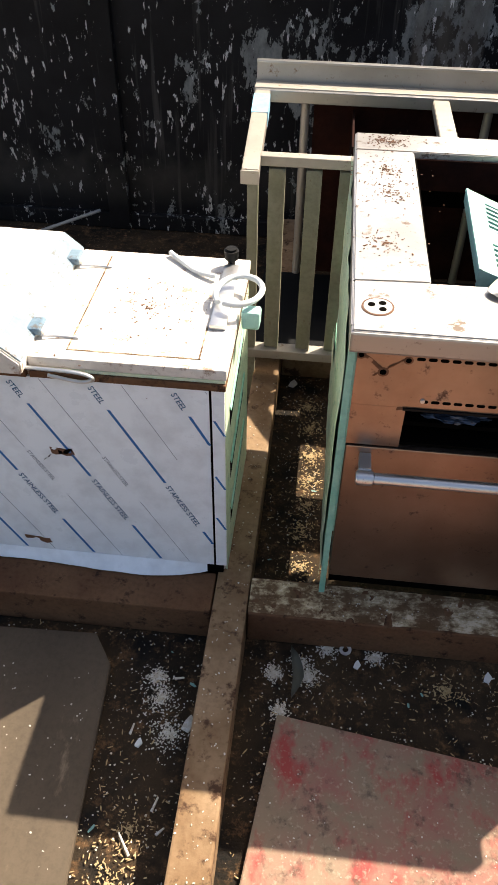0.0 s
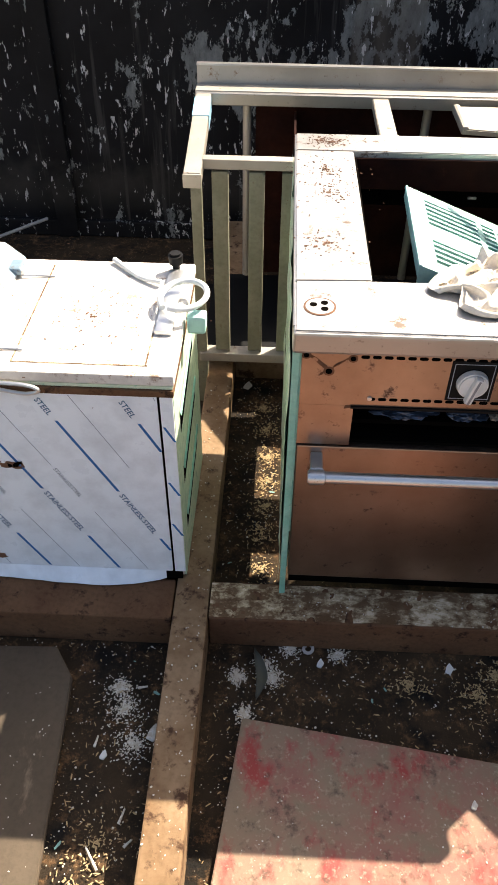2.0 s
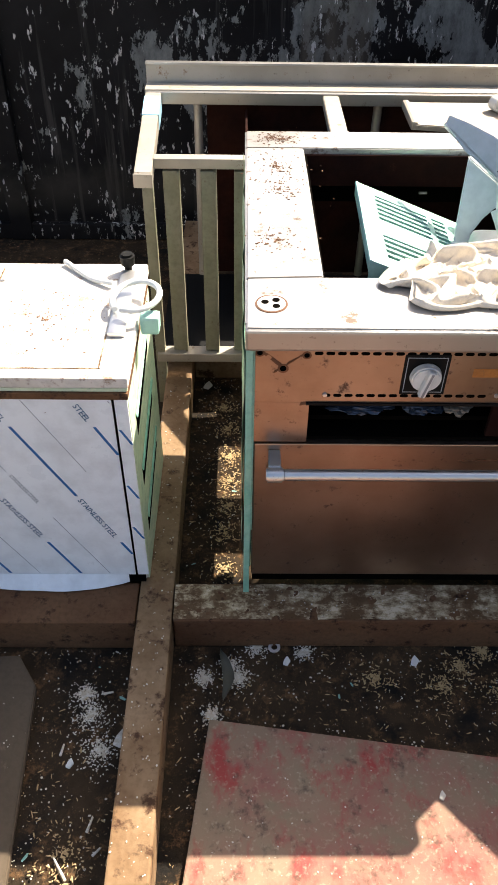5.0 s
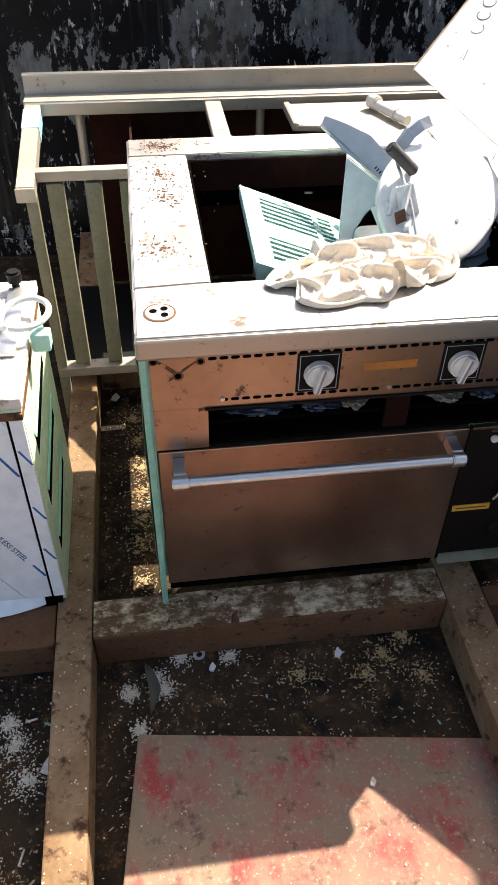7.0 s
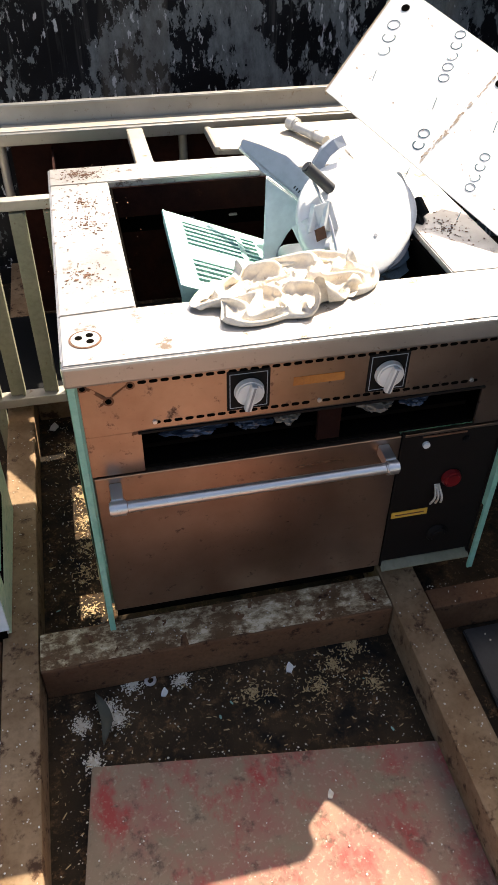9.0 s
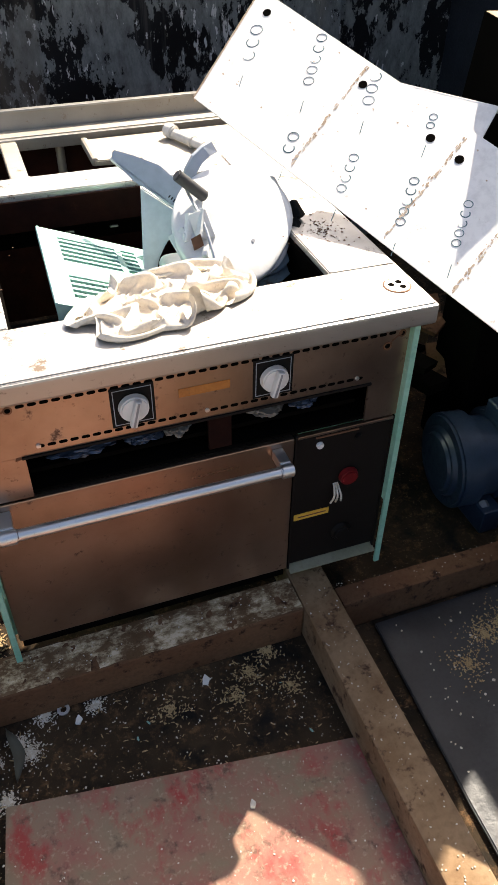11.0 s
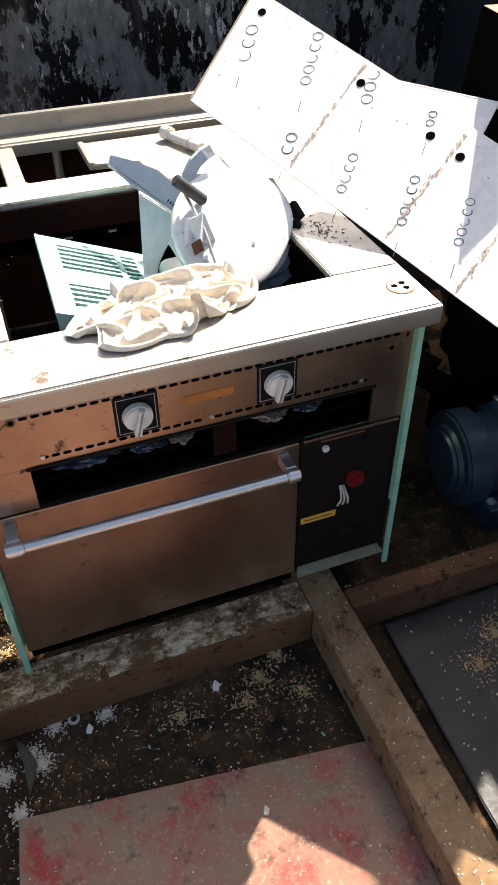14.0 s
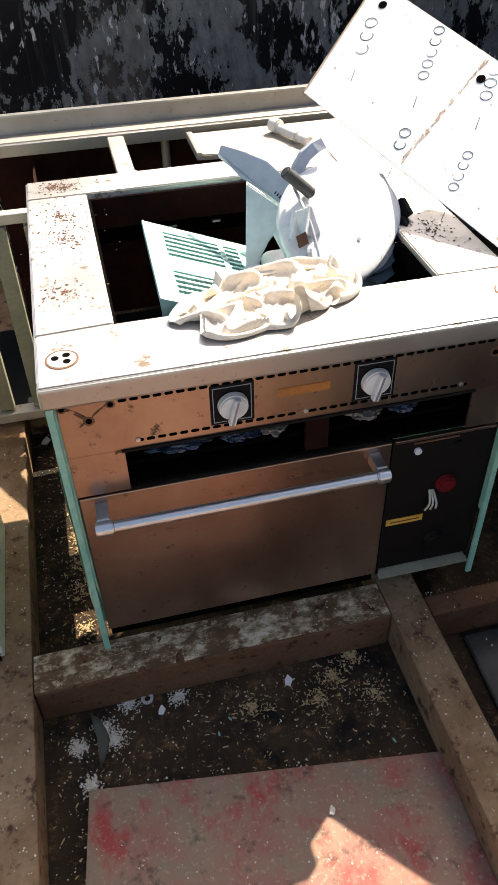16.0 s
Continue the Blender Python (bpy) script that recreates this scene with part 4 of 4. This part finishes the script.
    for y in (0.14, 0.41):
        hg = part("hinge", box(-0.618, y - 0.022, 0.716, -0.586, y + 0.022, 0.733, 0.005), LID_BLUE, c, "blue-white hinge")
        part("hinge_pin", rod((-0.586, y - 0.018, 0.722), (-0.586, y + 0.018, 0.722), 0.006, sides=12), STEEL, hg)
        part("hinge_wire", tube([(-0.586, y - 0.02, 0.716), (-0.55, y - 0.012, 0.713), (-0.515, y - 0.014, 0.713)], 0.002, 6), STEEL, hg)
    smooth(part("bent_handle", tube([(-0.6, y0 - 0.012, 0.692), (-0.5, y0 - 0.014, 0.69), (-0.47, y0 - 0.015, 0.678), (-0.5, y0 - 0.012, 0.667), (-0.56, y0 - 0.01, 0.676)], 0.004, 8), STEEL, c, "bent steel handle wire"))
    # latch and cord on the lid
    smooth(part("latch_plate", box(-0.27, 0.19, 0.71, -0.235, 0.43, 0.722, 0.004), STEEL, lid, "steel latch plate"))
    lock = thing("padlock_knob", (-0.256, 0.44, 0.71), "black rubber knob standing on the chest lid", "knob")
    smooth(part("knob_stem", rod((-0.256, 0.44, 0.71), (-0.256, 0.44, 0.725), 0.008, sides=14), BLACK, lock))
    smooth(part("knob_head", rod((-0.256, 0.44, 0.725), (-0.256, 0.44, 0.755), 0.014, 0.017, 18, bevel=0.005), BLACK, lock))
    cord = thing("power_cord", (-0.24, 0.29, 0.71), "grey power cord looped over the chest lid with plug", "cord")
    loop = [(-0.398, 0.47, 0.718), (-0.385, 0.455, 0.718), (-0.33, 0.4, 0.716), (-0.28, 0.372, 0.722)]
    smooth(part("cable", tube(loop, 0.0055, 10), GREYW, cord))
    ring = [(-0.27 + 0.048 - 0.048 * math.cos(a), 0.29 + 0.055 * math.sin(a), 0.735 + 0.012 * math.sin(a * 0.5)) for a in [i * 0.45 - 0.6 for i in range(14)]]
    smooth(part("cable_loop", tube(ring, 0.0065, 12), GREYW, cord, "stiff grey cable loop"))
    part("plug", dent(box(-0.21, 0.23, 0.69, -0.172, 0.262, 0.728, 0.006), 0.002, 20), MINTGRILLE, cord, "pale green plug")


BLUE_INK = plain("steel-blue lettering", (0.05, 0.14, 0.26), 0.4)


# ---- the sink stand ----
def build_sink():
    s = thing("sink_stand", (0.4, 1.1, 0), "open stainless sink stand frame behind the range", "sink stand")
    zt = 0.79
    part("end_rail", prism([(-0.274, 0.772), (-0.231, 0.772), (-0.254, 1.36), (-0.3, 1.36)], zt - 0.04, zt, 0.002), SINK, s, "flat end rail")
    part("rail_cap", box(-0.276, 0.765, zt - 0.036, -0.229, 0.771, zt - 0.001, 0.002), SINK, s)
    part("tape_strip", prism([(-0.2925, 1.16), (-0.2445, 1.16), (-0.2505, 1.31), (-0.2995, 1.31)], zt - 0.041, zt + 0.0015), TAPE, s, "blue tape round the rail")
    part("front_rail", box(-0.236, 0.856, zt - 0.026, 1.35, 0.887, zt + 0.001, 0.003), SINK, s)
    part("back_shelf", box(-0.304, 1.362, zt - 0.03, 1.5, 1.425, zt + 0.004, 0.003), SINK, s, "narrow back shelf")
    part("back_lip", box(-0.3, 1.345, zt - 0.034, 1.5, 1.36, zt + 0.001, 0.002), LIP, s)
    part("splash_back", slab((-0.304, 1.427, zt - 0.03), (1.8, 0, 0), (0, 0.012, 0.086), (0, -1, 0.1), 0.004, 0.001), SINK, s, "low splash-back")
    part("splash_rim", box(-0.305, 1.43, zt + 0.052, 1.5, 1.452, zt + 0.059, 0.002), LIP, s)
    part("cross_rail", prism([(0.231, 1.344), (0.231, 1.05), (0.335, 0.889), (0.385, 0.889), (0.279, 1.07), (0.279, 1.344)], zt - 0.03, zt - 0.004, 0.002), SINK, s)
    part("drainboard", prism([(0.47, 1.12), (0.47, 1.3), (1.5, 1.3), (1.5, 0.894), (0.62, 0.894), (0.6, 1.1)], zt - 0.02, zt - 0.004, 0.003), SINK, s, "stained stainless drainboard")
    part("drain_edge", box(0.462, 1.12, zt - 0.022, 0.482, 1.3, zt + 0.004, 0.008), SINK, s)
    for x in (-0.147, 0.408):
        smooth(part("leg", rod((x, 1.385, 0), (x, 1.385, zt - 0.03), 0.0135, sides=14), SINK, s, "round rear leg"))
    part("leg", box(-0.268, 0.85, 0.0, -0.24, 0.88, zt - 0.05, 0.002), BAR, s, "olive-grey front leg")
    for x0, x1 in ((-0.213, -0.17), (-0.116, -0.075), (-0.03, 0.01)):
        b = part("guard_bar", box(x0, 0.858, 0.2, x1, 0.882, zt - 0.032, 0.003), BAR, s, "olive-grey flat upright bar")
        part("bar_fold", box(x1 - 0.006, 0.85, 0.2, x1, 0.8575, zt - 0.034, 0.001), BAR, b)
    part("bottom_rail", box(-0.262, 0.84, 0.168, 0.9, 0.884, 0.198, 0.003), SINK, s, "rusty bottom rail")
    part("shelf_panel", box(-0.26, 0.9, 0.15, 1.4, 1.38, 0.158), BLACK, s, "bottom shelf, black for the shade under the sink")
    part("back_panel", box(-0.12, 1.398, 0.16, 1.45, 1.404, zt - 0.035), DARKRUST, s, "rust-red back panel, darkened for shade")
    part("inner_panel", box(0.0, 1.1, 0.16, 0.006, 1.39, zt - 0.06), DARKRUST, s, "rust-red inner divider, darkened for shade")
    p = thing("drain_pipe", (0.75, 1.2, zt), "short white plastic pipe lying on the drainboard", "pipe")
    smooth(part("pipe_tube", rod((0.722, 1.23, zt + 0.014), (0.782, 1.08, zt + 0.014), 0.014, sides=20), PVC, p))
    smooth(part("pipe_collar", rod((0.716, 1.245, zt + 0.018), (0.73, 1.21, zt + 0.018), 0.0205, sides=20, bevel=0.004), PVC, p, "thicker pipe socket"))
    smooth(part("pipe_collar", rod((0.76, 1.135, zt + 0.014), (0.765, 1.122, zt + 0.014), 0.0175, sides=20, bevel=0.003), PVC, p))


# ---- leaning sheets, motor and carton beside the range ----
P0 = Vector((0.6535, 0.727, 1.0465))
E0 = Vector((0.418, -0.863, -0.283)).normalized()
W0 = Vector((0.2245, 0.1521, 0.1886))
N0 = E0.cross(W0).normalized()


def on_sheet(s, v, lift=0.0):
    return P0 + E0 * s + W0 * v + N0 * lift


def build_sheets():
    t = thing("steel_sheet", on_sheet(1.0, 0.5), "long white film-covered steel sheet leaning over the range", "metal sheet")
    length = 2.9
    bm = bmesh.new()
    nu, nv = 120, 8
    top = [[bm.verts.new(on_sheet(length * i / nu, j / nv * 0.97, 0.0004 * noise.noise(Vector((i * 0.13, j * 0.4, 0))))) for j in range(nv + 1)] for i in range(nu + 1)]
    for i in range(nu):
        for j in range(nv):
            bm.faces.new((top[i][j], top[i + 1][j], top[i + 1][j + 1], top[i][j + 1]))
    got = bmesh.ops.extrude_face_region(bm, geom=bm.faces[:])
    for v in got["geom"]:
        if isinstance(v, bmesh.types.BMVert):
            v.co -= N0 * 0.0025
    panel = smooth(part("sheet_panel", bm, SHEET, t))
    part("folded_edge", slab(on_sheet(0, 0, 0.001), E0 * length, -N0 * 0.003, -W0, 0.003), SHEET, t, "folded lower edge")
    part("end_fold", slab(on_sheet(-0.002, 0, 0.002), W0 * 0.97, -N0 * 0.02 - E0 * 0.004, -E0, 0.003), SHEET_RUST, t, "rusty folded end")
    rng = random.Random(31)
    for s0, v0, s1, v1 in ((0.308, 0.05, 0.348, 0.93), (0.582, 0.03, 0.634, 0.9), (0.766, 0.03, 0.815, 0.85), (1.06, 0.05, 1.11, 0.9)):
        along = on_sheet(s1, v1, 0.0006) - on_sheet(s0, v0, 0.0006)
        bm = bmesh.new()
        for k in range(90):
            c = on_sheet(s0, v0, 0.0006 + 0.0004 * rng.random()) + along * rng.random() + E0 * rng.gauss(0, 0.0022)
            r = rng.uniform(0.001, 0.0042)
            bm.faces.new([bm.verts.new(c + E0 * r * 0.6 * rng.uniform(0.5, 1.3) * math.cos(w) + along.normalized() * r * 1.6 * rng.uniform(0.5, 1.3) * math.sin(w)) for w in (i * 1.047 for i in range(6))])
        part("rust_line", bm, SHEET_RUST, panel, "broken rusty weld line")
    for s0, v0 in ((0.048, 0.842), (0.361, 0.805), (0.564, 0.766), (0.644, 0.757), (0.763, 0.745), (0.93, 0.74)):
        a = on_sheet(s0, v0)
        part("punched_hole", rod(a - N0 * 0.002, a + N0 * 0.0012, 0.0098, sides=18), SHADE_AND_BLACK, panel, "punched round hole")
    # maker's print reduced to plain shapes
    marks = [(0.071, 0.449, 0.044, 0.74, 3), (0.242, 0.563, 0.206, 0.96, 5), (0.285, 0.085, 0.275, 0.256, 2), (0.444, 0.091, 0.429, 0.383, 4), (0.396, 0.693, 0.374, 0.95, 3), (0.551, 0.809, 0.544, 0.93, 2), (0.599, 0.153, 0.577, 0.497, 5), (0.727, 0.262, 0.706, 0.58, 5), (0.858, 0.3, 0.845, 0.6, 5), (1.0, 0.35, 0.985, 0.65, 5)]
    for s0, v0, s1, v1, count in marks:
        a, b = on_sheet(s0, v0, -0.0008), on_sheet(s1, v1, -0.0008)
        along = (b - a).normalized()
        across = N0.cross(along).normalized()
        step = (b - a).length / count
        for k in range(count):
            c = a + along * step * (k + 0.5)
            arc, first = ((1.0, 0.0), (1.0, 0.0), (0.55, 2.2), (0.72, 0.9), (1.0, 0.0))[k if v1 > 0.9 or count == 5 else k + 5 - count]
            ring = [c + along * step * 0.36 * math.cos(w) + across * step * 0.4 * math.sin(w) for w in (first + i / 14 * 2 * math.pi * arc for i in range(15))]
            part("print_mark", tube(ring, 0.0018, 4), TEALINK, panel)
        d = on_sheet(s0 + 0.012, v0 - 0.1, 0.0009)
        part("print_mark", slab(d, -along * 0.03, across * 0.0016, N0, 0.0008), TEALINK, panel)
    rng = random.Random(17)
    for k in range(70):
        s0, v0 = rng.uniform(0.02, 1.2), rng.uniform(0.04, 0.93)
        r = rng.uniform(0.001, 0.0035)
        pts = [on_sheet(s0, v0, 0.0006) + E0 * r * rng.uniform(0.5, 1.3) * math.cos(w) + W0 * 2.2 * r * rng.uniform(0.5, 1.3) * math.sin(w) for w in (i * 1.047 for i in range(6))]
        bm = bmesh.new()
        bm.faces.new([bm.verts.new(p) for p in pts])
        part("rust_spot", bm, SHEET_RUST, panel)
    t2 = thing("backing_sheet", on_sheet(0.7, 1.0, -0.05), "white sheet lying under the leaning steel sheet", "metal sheet")
    near, far = on_sheet(0.34, 0.9, -0.016), on_sheet(0.576, 1.156, -0.016)
    run = (far - near).normalized()
    part("sheet_panel", slab(near, run * 0.31, -W0 * 0.55, N0, 0.004), SHEET, t2)
    part("sheet_fold", slab(near + N0 * 0.0005, run * 0.31, -N0 * 0.02, W0, 0.003), SHEET, t2)

    crate = thing("carton_prop", (1.46, 0.47, 0), "black block added under the carton, dark as the shade there", "crate")
    part("prop_body", box(1.33, 0.38, 0.02, 1.6, 0.56, 0.947, 0.004), SHADE_AND_BLACK, crate)
    part("prop_base", box(1.34, 0.39, 0.0, 1.59, 0.55, 0.0195), SHADE_AND_BLACK, crate)
    b = thing("carton", (1.46, 0.47, 0.952), "brown cardboard carton with one black side, dusty", "carton")
    o, side, tall, wide = Vector((1.235, 0.345, 0.95)), Vector((0.055, 0.264, 0)), Vector((0.01, -0.025, 0.264)), Vector((0.976, -0.2, 0)) * 0.42
    part("box_body", slab(o + tall, wide, side, tall, tall.length, 0.002), CARD, b)
    part("black_side", slab(o - wide * 0.004, side, tall, -wide, 0.0012), SHADE_AND_BLACK, b, "black side of the carton")
    part("flap", slab(o + tall + Vector((0, 0, 0.003)), wide, side * 0.45 + Vector((0, 0, 0.006)), (0, 0, 1), 0.002), SHEET, b, "pale top flap")
    rng = random.Random(23)
    for k in range(60):
        p = o - wide * 0.008 + side * rng.uniform(0, 1) + tall * abs(rng.gauss(0.02, 0.05))
        r = rng.uniform(0.0006, 0.0018)
        part("dust_grain", box(p.x - r, p.y - r, p.z - r, p.x + r, p.y + r, p.z + r), FLAKE, b)


def build_motor():
    m = thing("electric_motor", (1.35, 0.25, 0), "heavy navy blue electric motor on the floor", "motor")
    y, z, r = 0.27, 0.15, 0.115
    ax = Vector((1, -0.12, 0)).normalized()
    o = Vector((1.21, y, z))
    smooth(part("motor_barrel", rod(o, o + ax * 0.42, r, sides=48, bevel=0.01), BLUEBLACK, m))
    for d in (0.0, 0.13, 0.26):
        smooth(part("band", rod(o + ax * d, o + ax * (d + 0.075), r + 0.022, sides=48, bevel=0.008), BLUEBLACK, m, "raised navy band"))
    smooth(part("end_bell", rod(o - ax * 0.02, o + ax * 0.02, 0.09, 0.115, 40, bevel=0.01), BLUEBLACK, m))
    part("terminal_box", box(1.34, 0.2, 0.25, 1.44, 0.3, 0.32, 0.012, None, 3), BLUEBLACK, m, "square terminal box")
    part("foot", box(1.26, 0.1, 0.0, 1.32, 0.42, 0.08, 0.006), BLUEBLACK, m)
    part("foot", box(1.5, 0.08, 0.0, 1.56, 0.4, 0.08, 0.006), BLUEBLACK, m)
    for d in (0.05, 0.2):
        p = o + ax * d + Vector((0.02, -0.12, -0.07))
        smooth(part("bolt", rod(p, p + Vector((0, -0.02, -0.005)), 0.014, sides=6, bevel=0.002), GREY, m))


def build_scrap():
    rng = random.Random(11)
    for i in range(30):
        x, y, z = rng.uniform(1.0, 1.34), rng.uniform(0.42, 0.9), 0.0
        l, w = rng.uniform(0.15, 0.4), rng.uniform(0.03, 0.09)
        t = thing("scrap_plank", (x, y, z), "short broken plank in the scrap heap, brown to shade-black", "plank", "scrap heap planks")
        bm = box(-l / 2, -w / 2, 0, l / 2, w / 2, rng.uniform(0.01, 0.03), 0.002)
        bmesh.ops.transform(bm, matrix=pose(x, y, 0.02 + i * 0.016, rng.uniform(-12, 12), rng.uniform(-12, 12), rng.uniform(0, 180)), verts=bm.verts)
        part("plank_piece", dent(bm, 0.004, 12), DARKRUST if i % 4 == 0 else DARKBEAM if i % 4 == 1 else SHADE_AND_BLACK, t)


def build_debris():
    rng = random.Random(5)

    def spread(*boxes):
        def pick(g):
            x0, y0, x1, y1, z = g.choices(boxes, [(b[2] - b[0]) * (b[3] - b[1]) for b in boxes])[0]
            return g.uniform(x0, x1), g.uniform(y0, y1), z
        return pick

    def clumps(*spots):
        def pick(g):
            x, y, r, z = spots[g.randrange(len(spots))]
            a, d = g.uniform(0, 6.3), r * abs(g.gauss(0, 0.55))
            return x + math.cos(a) * d, y + math.sin(a) * d, z
        return pick

    floor_all = spread((-0.15, -0.9, 0.65, -0.06, 0), (-0.46, -0.9, -0.25, -0.06, 0), (-0.8, -0.09, -0.25, -0.055, 0), (-0.15, 0.07, -0.01, 1.3, 0))
    scatter("dust_specks", rng, 1700, floor_all, 0.003, FLAKE, "pale specks of dust and plaster on the floor", "debris")
    scatter("wood_shavings", rng, 700, floor_all, 0.0042, STRAW, "tan wood splinters scattered on the floor", "debris", (2.2, 0.5))
    scatter("plaster_crumbs", rng, 3400, clumps((-0.33, -0.22, 0.05, 0), (-0.3, -0.3, 0.05, 0), (-0.35, -0.17, 0.03, 0), (-0.03, -0.1, 0.03, 0), (-0.01, -0.13, 0.03, 0), (0.03, -0.05, 0.03, 0), (-0.09, -0.13, 0.025, 0), (-0.07, -0.22, 0.025, 0), (0.14, -0.06, 0.025, 0)), 0.0034, FLAKE, "white plaster crumbs in heaps on the floor", "debris", (1.3, 0.7))
    scatter("tan_crumbs", rng, 2300, clumps((0.5, -0.1, 0.05, 0), (0.56, -0.06, 0.03, 0), (0.58, -0.16, 0.04, 0), (0.45, -0.15, 0.05, 0), (0.3, -0.13, 0.06, 0), (-0.04, 0.5, 0.07, 0), (-0.05, 0.3, 0.06, 0), (-0.04, 0.4, 0.06, 0), (-0.04, 0.6, 0.06, 0), (-0.05, 0.72, 0.06, 0), (-0.05, 0.18, 0.06, 0), (-0.06, 0.82, 0.05, 0), (-0.34, -0.5, 0.08, 0), (-0.36, -0.6, 0.08, 0)), 0.0042, STRAW, "tan crumbs in heaps on the floor, more in the aisle to brighten it", "debris", (1.6, 0.6))
    scatter("teal_chips", rng, 16, floor_all, 0.009, TEALBIT, "teal plastic chips on the floor", "debris", (1.6, 0.6), thick=0.12)
    scatter("board_specks", rng, 420, spread((-0.08, -0.9, 0.64, -0.34, 0.0125), (-0.8, -0.9, -0.46, -0.15, 0.0185)), 0.0028, FLAKE, "pale specks lying on the boards", "debris")
    scatter("beam_specks", rng, 520, spread((-0.24, -0.9, -0.166, 0.8, 0.1045), (0.665, -0.9, 0.748, 0.0, 0.1045), (0.0, -0.04, 0.65, 0.05, 0.1035), (0.76, -0.058, 1.3, 0.0, 0.1005)), 0.003, FLAKE, "pale specks lying on the beams", "debris")
    scatter("sheet_specks", rng, 160, spread((0.85, -0.9, 1.4, -0.1, 0.0125)), 0.0048, FLAKE, "pale specks on the dark sheet", "debris")
    scatter("scorch_crumbs", rng, 900, clumps((0.06, 0.81, 0.05, ZT), (0.09, 0.8, 0.06, ZT), (0.07, 0.52, 0.09, ZT), (0.06, 0.3, 0.07, ZT), (0.07, 0.64, 0.09, ZT), (0.82, 0.35, 0.09, ZT), (-0.4, 0.25, 0.2, 0.7105), (-0.4, 0.25, 0.2, 0.7105)), 0.003, RUST, "brown scorched crumbs on the worktop", "debris", (1.4, 0.8))
    scatter("sheet_grit", rng, 1300, clumps((1.08, -0.2, 0.05, 0.0125), (1.14, -0.18, 0.06, 0.0125), (1.0, -0.26, 0.06, 0.0125), (1.22, -0.16, 0.06, 0.0125)), 0.0038, STRAW, "tan grit heaped on the dark sheet", "debris", (1.2, 0.9))
    w = thing("washer", (0.073, -0.036, 0), "small zinc washer lying on the floor", "washer")
    bm = bmesh.new()
    bmesh.ops.create_circle(bm, segments=28, radius=0.014, cap_ends=False)
    got = bmesh.ops.extrude_edge_only(bm, edges=bm.edges[:])
    for v in got["geom"]:
        if isinstance(v, bmesh.types.BMVert):
            v.co *= 0.5
    got = bmesh.ops.extrude_face_region(bm, geom=bm.faces[:])
    for v in got["geom"]:
        if isinstance(v, bmesh.types.BMVert):
            v.co.z += 0.003
    bmesh.ops.transform(bm, matrix=pose(0.073, -0.052, 0.004, 8, -6, 0), verts=bm.verts)
    part("washer_ring", bm, STEEL, w)
    for x, y, r, m, lab in ((0.397, -0.089, 0.014, WHITE, "white tile chip on the floor"), (0.1, -0.09, 0.012, WHITE, "white tile chip on the floor"), (-0.262, -0.278, 0.02, FLAKE, "white plaster lump beside the beam"), (-0.118, 0.93, 0.02, WHITE, "white tile chip near the sink stand"), (0.4, -0.4, 0.01, FLAKE, "white chip on the red board"), (-0.36, -0.33, 0.011, GREYW, "grey plastic shard on the floor")):
        t = thing("chip", (x, y, 0), lab, "chip", "loose chips")
        r *= 0.8
        pts = [(x + r * k * math.cos(a), y + 1.3 * r * k * math.sin(a)) for a, k in ((0.2, 1), (1.4, 1.25), (2.4, 0.7), (3.6, 1), (4.9, 0.8), (5.6, 0.6))]
        z0 = 0.0125 if y < -0.34 and x > 0 else 0.0
        part("chip_flake", prism(pts, z0, z0 + (0.02 if r > 0.025 else 0.006), 0.001), m, t)
    for i, (x, y, a, l) in enumerate(((-0.345, -0.53, 2.2, 0.05), (-0.3, -0.45, 1.3, 0.03), (-0.38, -0.3, 1.4, 0.025), (-0.3, -0.17, 0.2, 0.022), (-0.28, -0.5, 0.8, 0.02))):
        t = thing("stick", (x, y, 0), "thin pale wood stick on the floor", "stick", "loose sticks")
        d = Vector((math.cos(a), math.sin(a), 0)) * l / 2
        part("stick_rod", rod(Vector((x, y, 0.005)) - d, Vector((x, y, 0.006)) + d, 0.003, 0.002, 6), FLAKE, t)
    lf = thing("dry_leaf", (-0.05, -0.13, 0), "curled dry grey leaf on the floor", "leaf")
    bm = bmesh.new()
    bmesh.ops.create_grid(bm, x_segments=4, y_segments=14, size=0.5)
    for v in bm.verts:
        t, k = v.co.y + 0.5, v.co.x * 2
        w = 0.013 * math.sin(min(1, t * 1.05) * math.pi) ** 0.7
        v.co = Vector((-0.045 + k * w + 0.012 * math.sin(t * 4), -0.19 + t * 0.13, 0.006 + 0.012 * k * k * 0.6 + 0.01 * math.sin(t * 6) ** 2))
    smooth(part("leaf_blade", bm, LEAF, lf))
    tw = thing("loose_wire", (-1.1, 1.7, 0), "thin dark rod lying against the wall foot", "rod")
    smooth(part("rod_wire", rod((-1.5, 1.55, 0.02), (-1.0, 1.88, 0.1), 0.007, sides=8), GREY, tw))


build_setting()
build_beams()
build_boards()
build_range()
build_range_clutter()
build_chest()
build_sink()
build_sheets()
build_motor()
build_scrap()
build_debris()
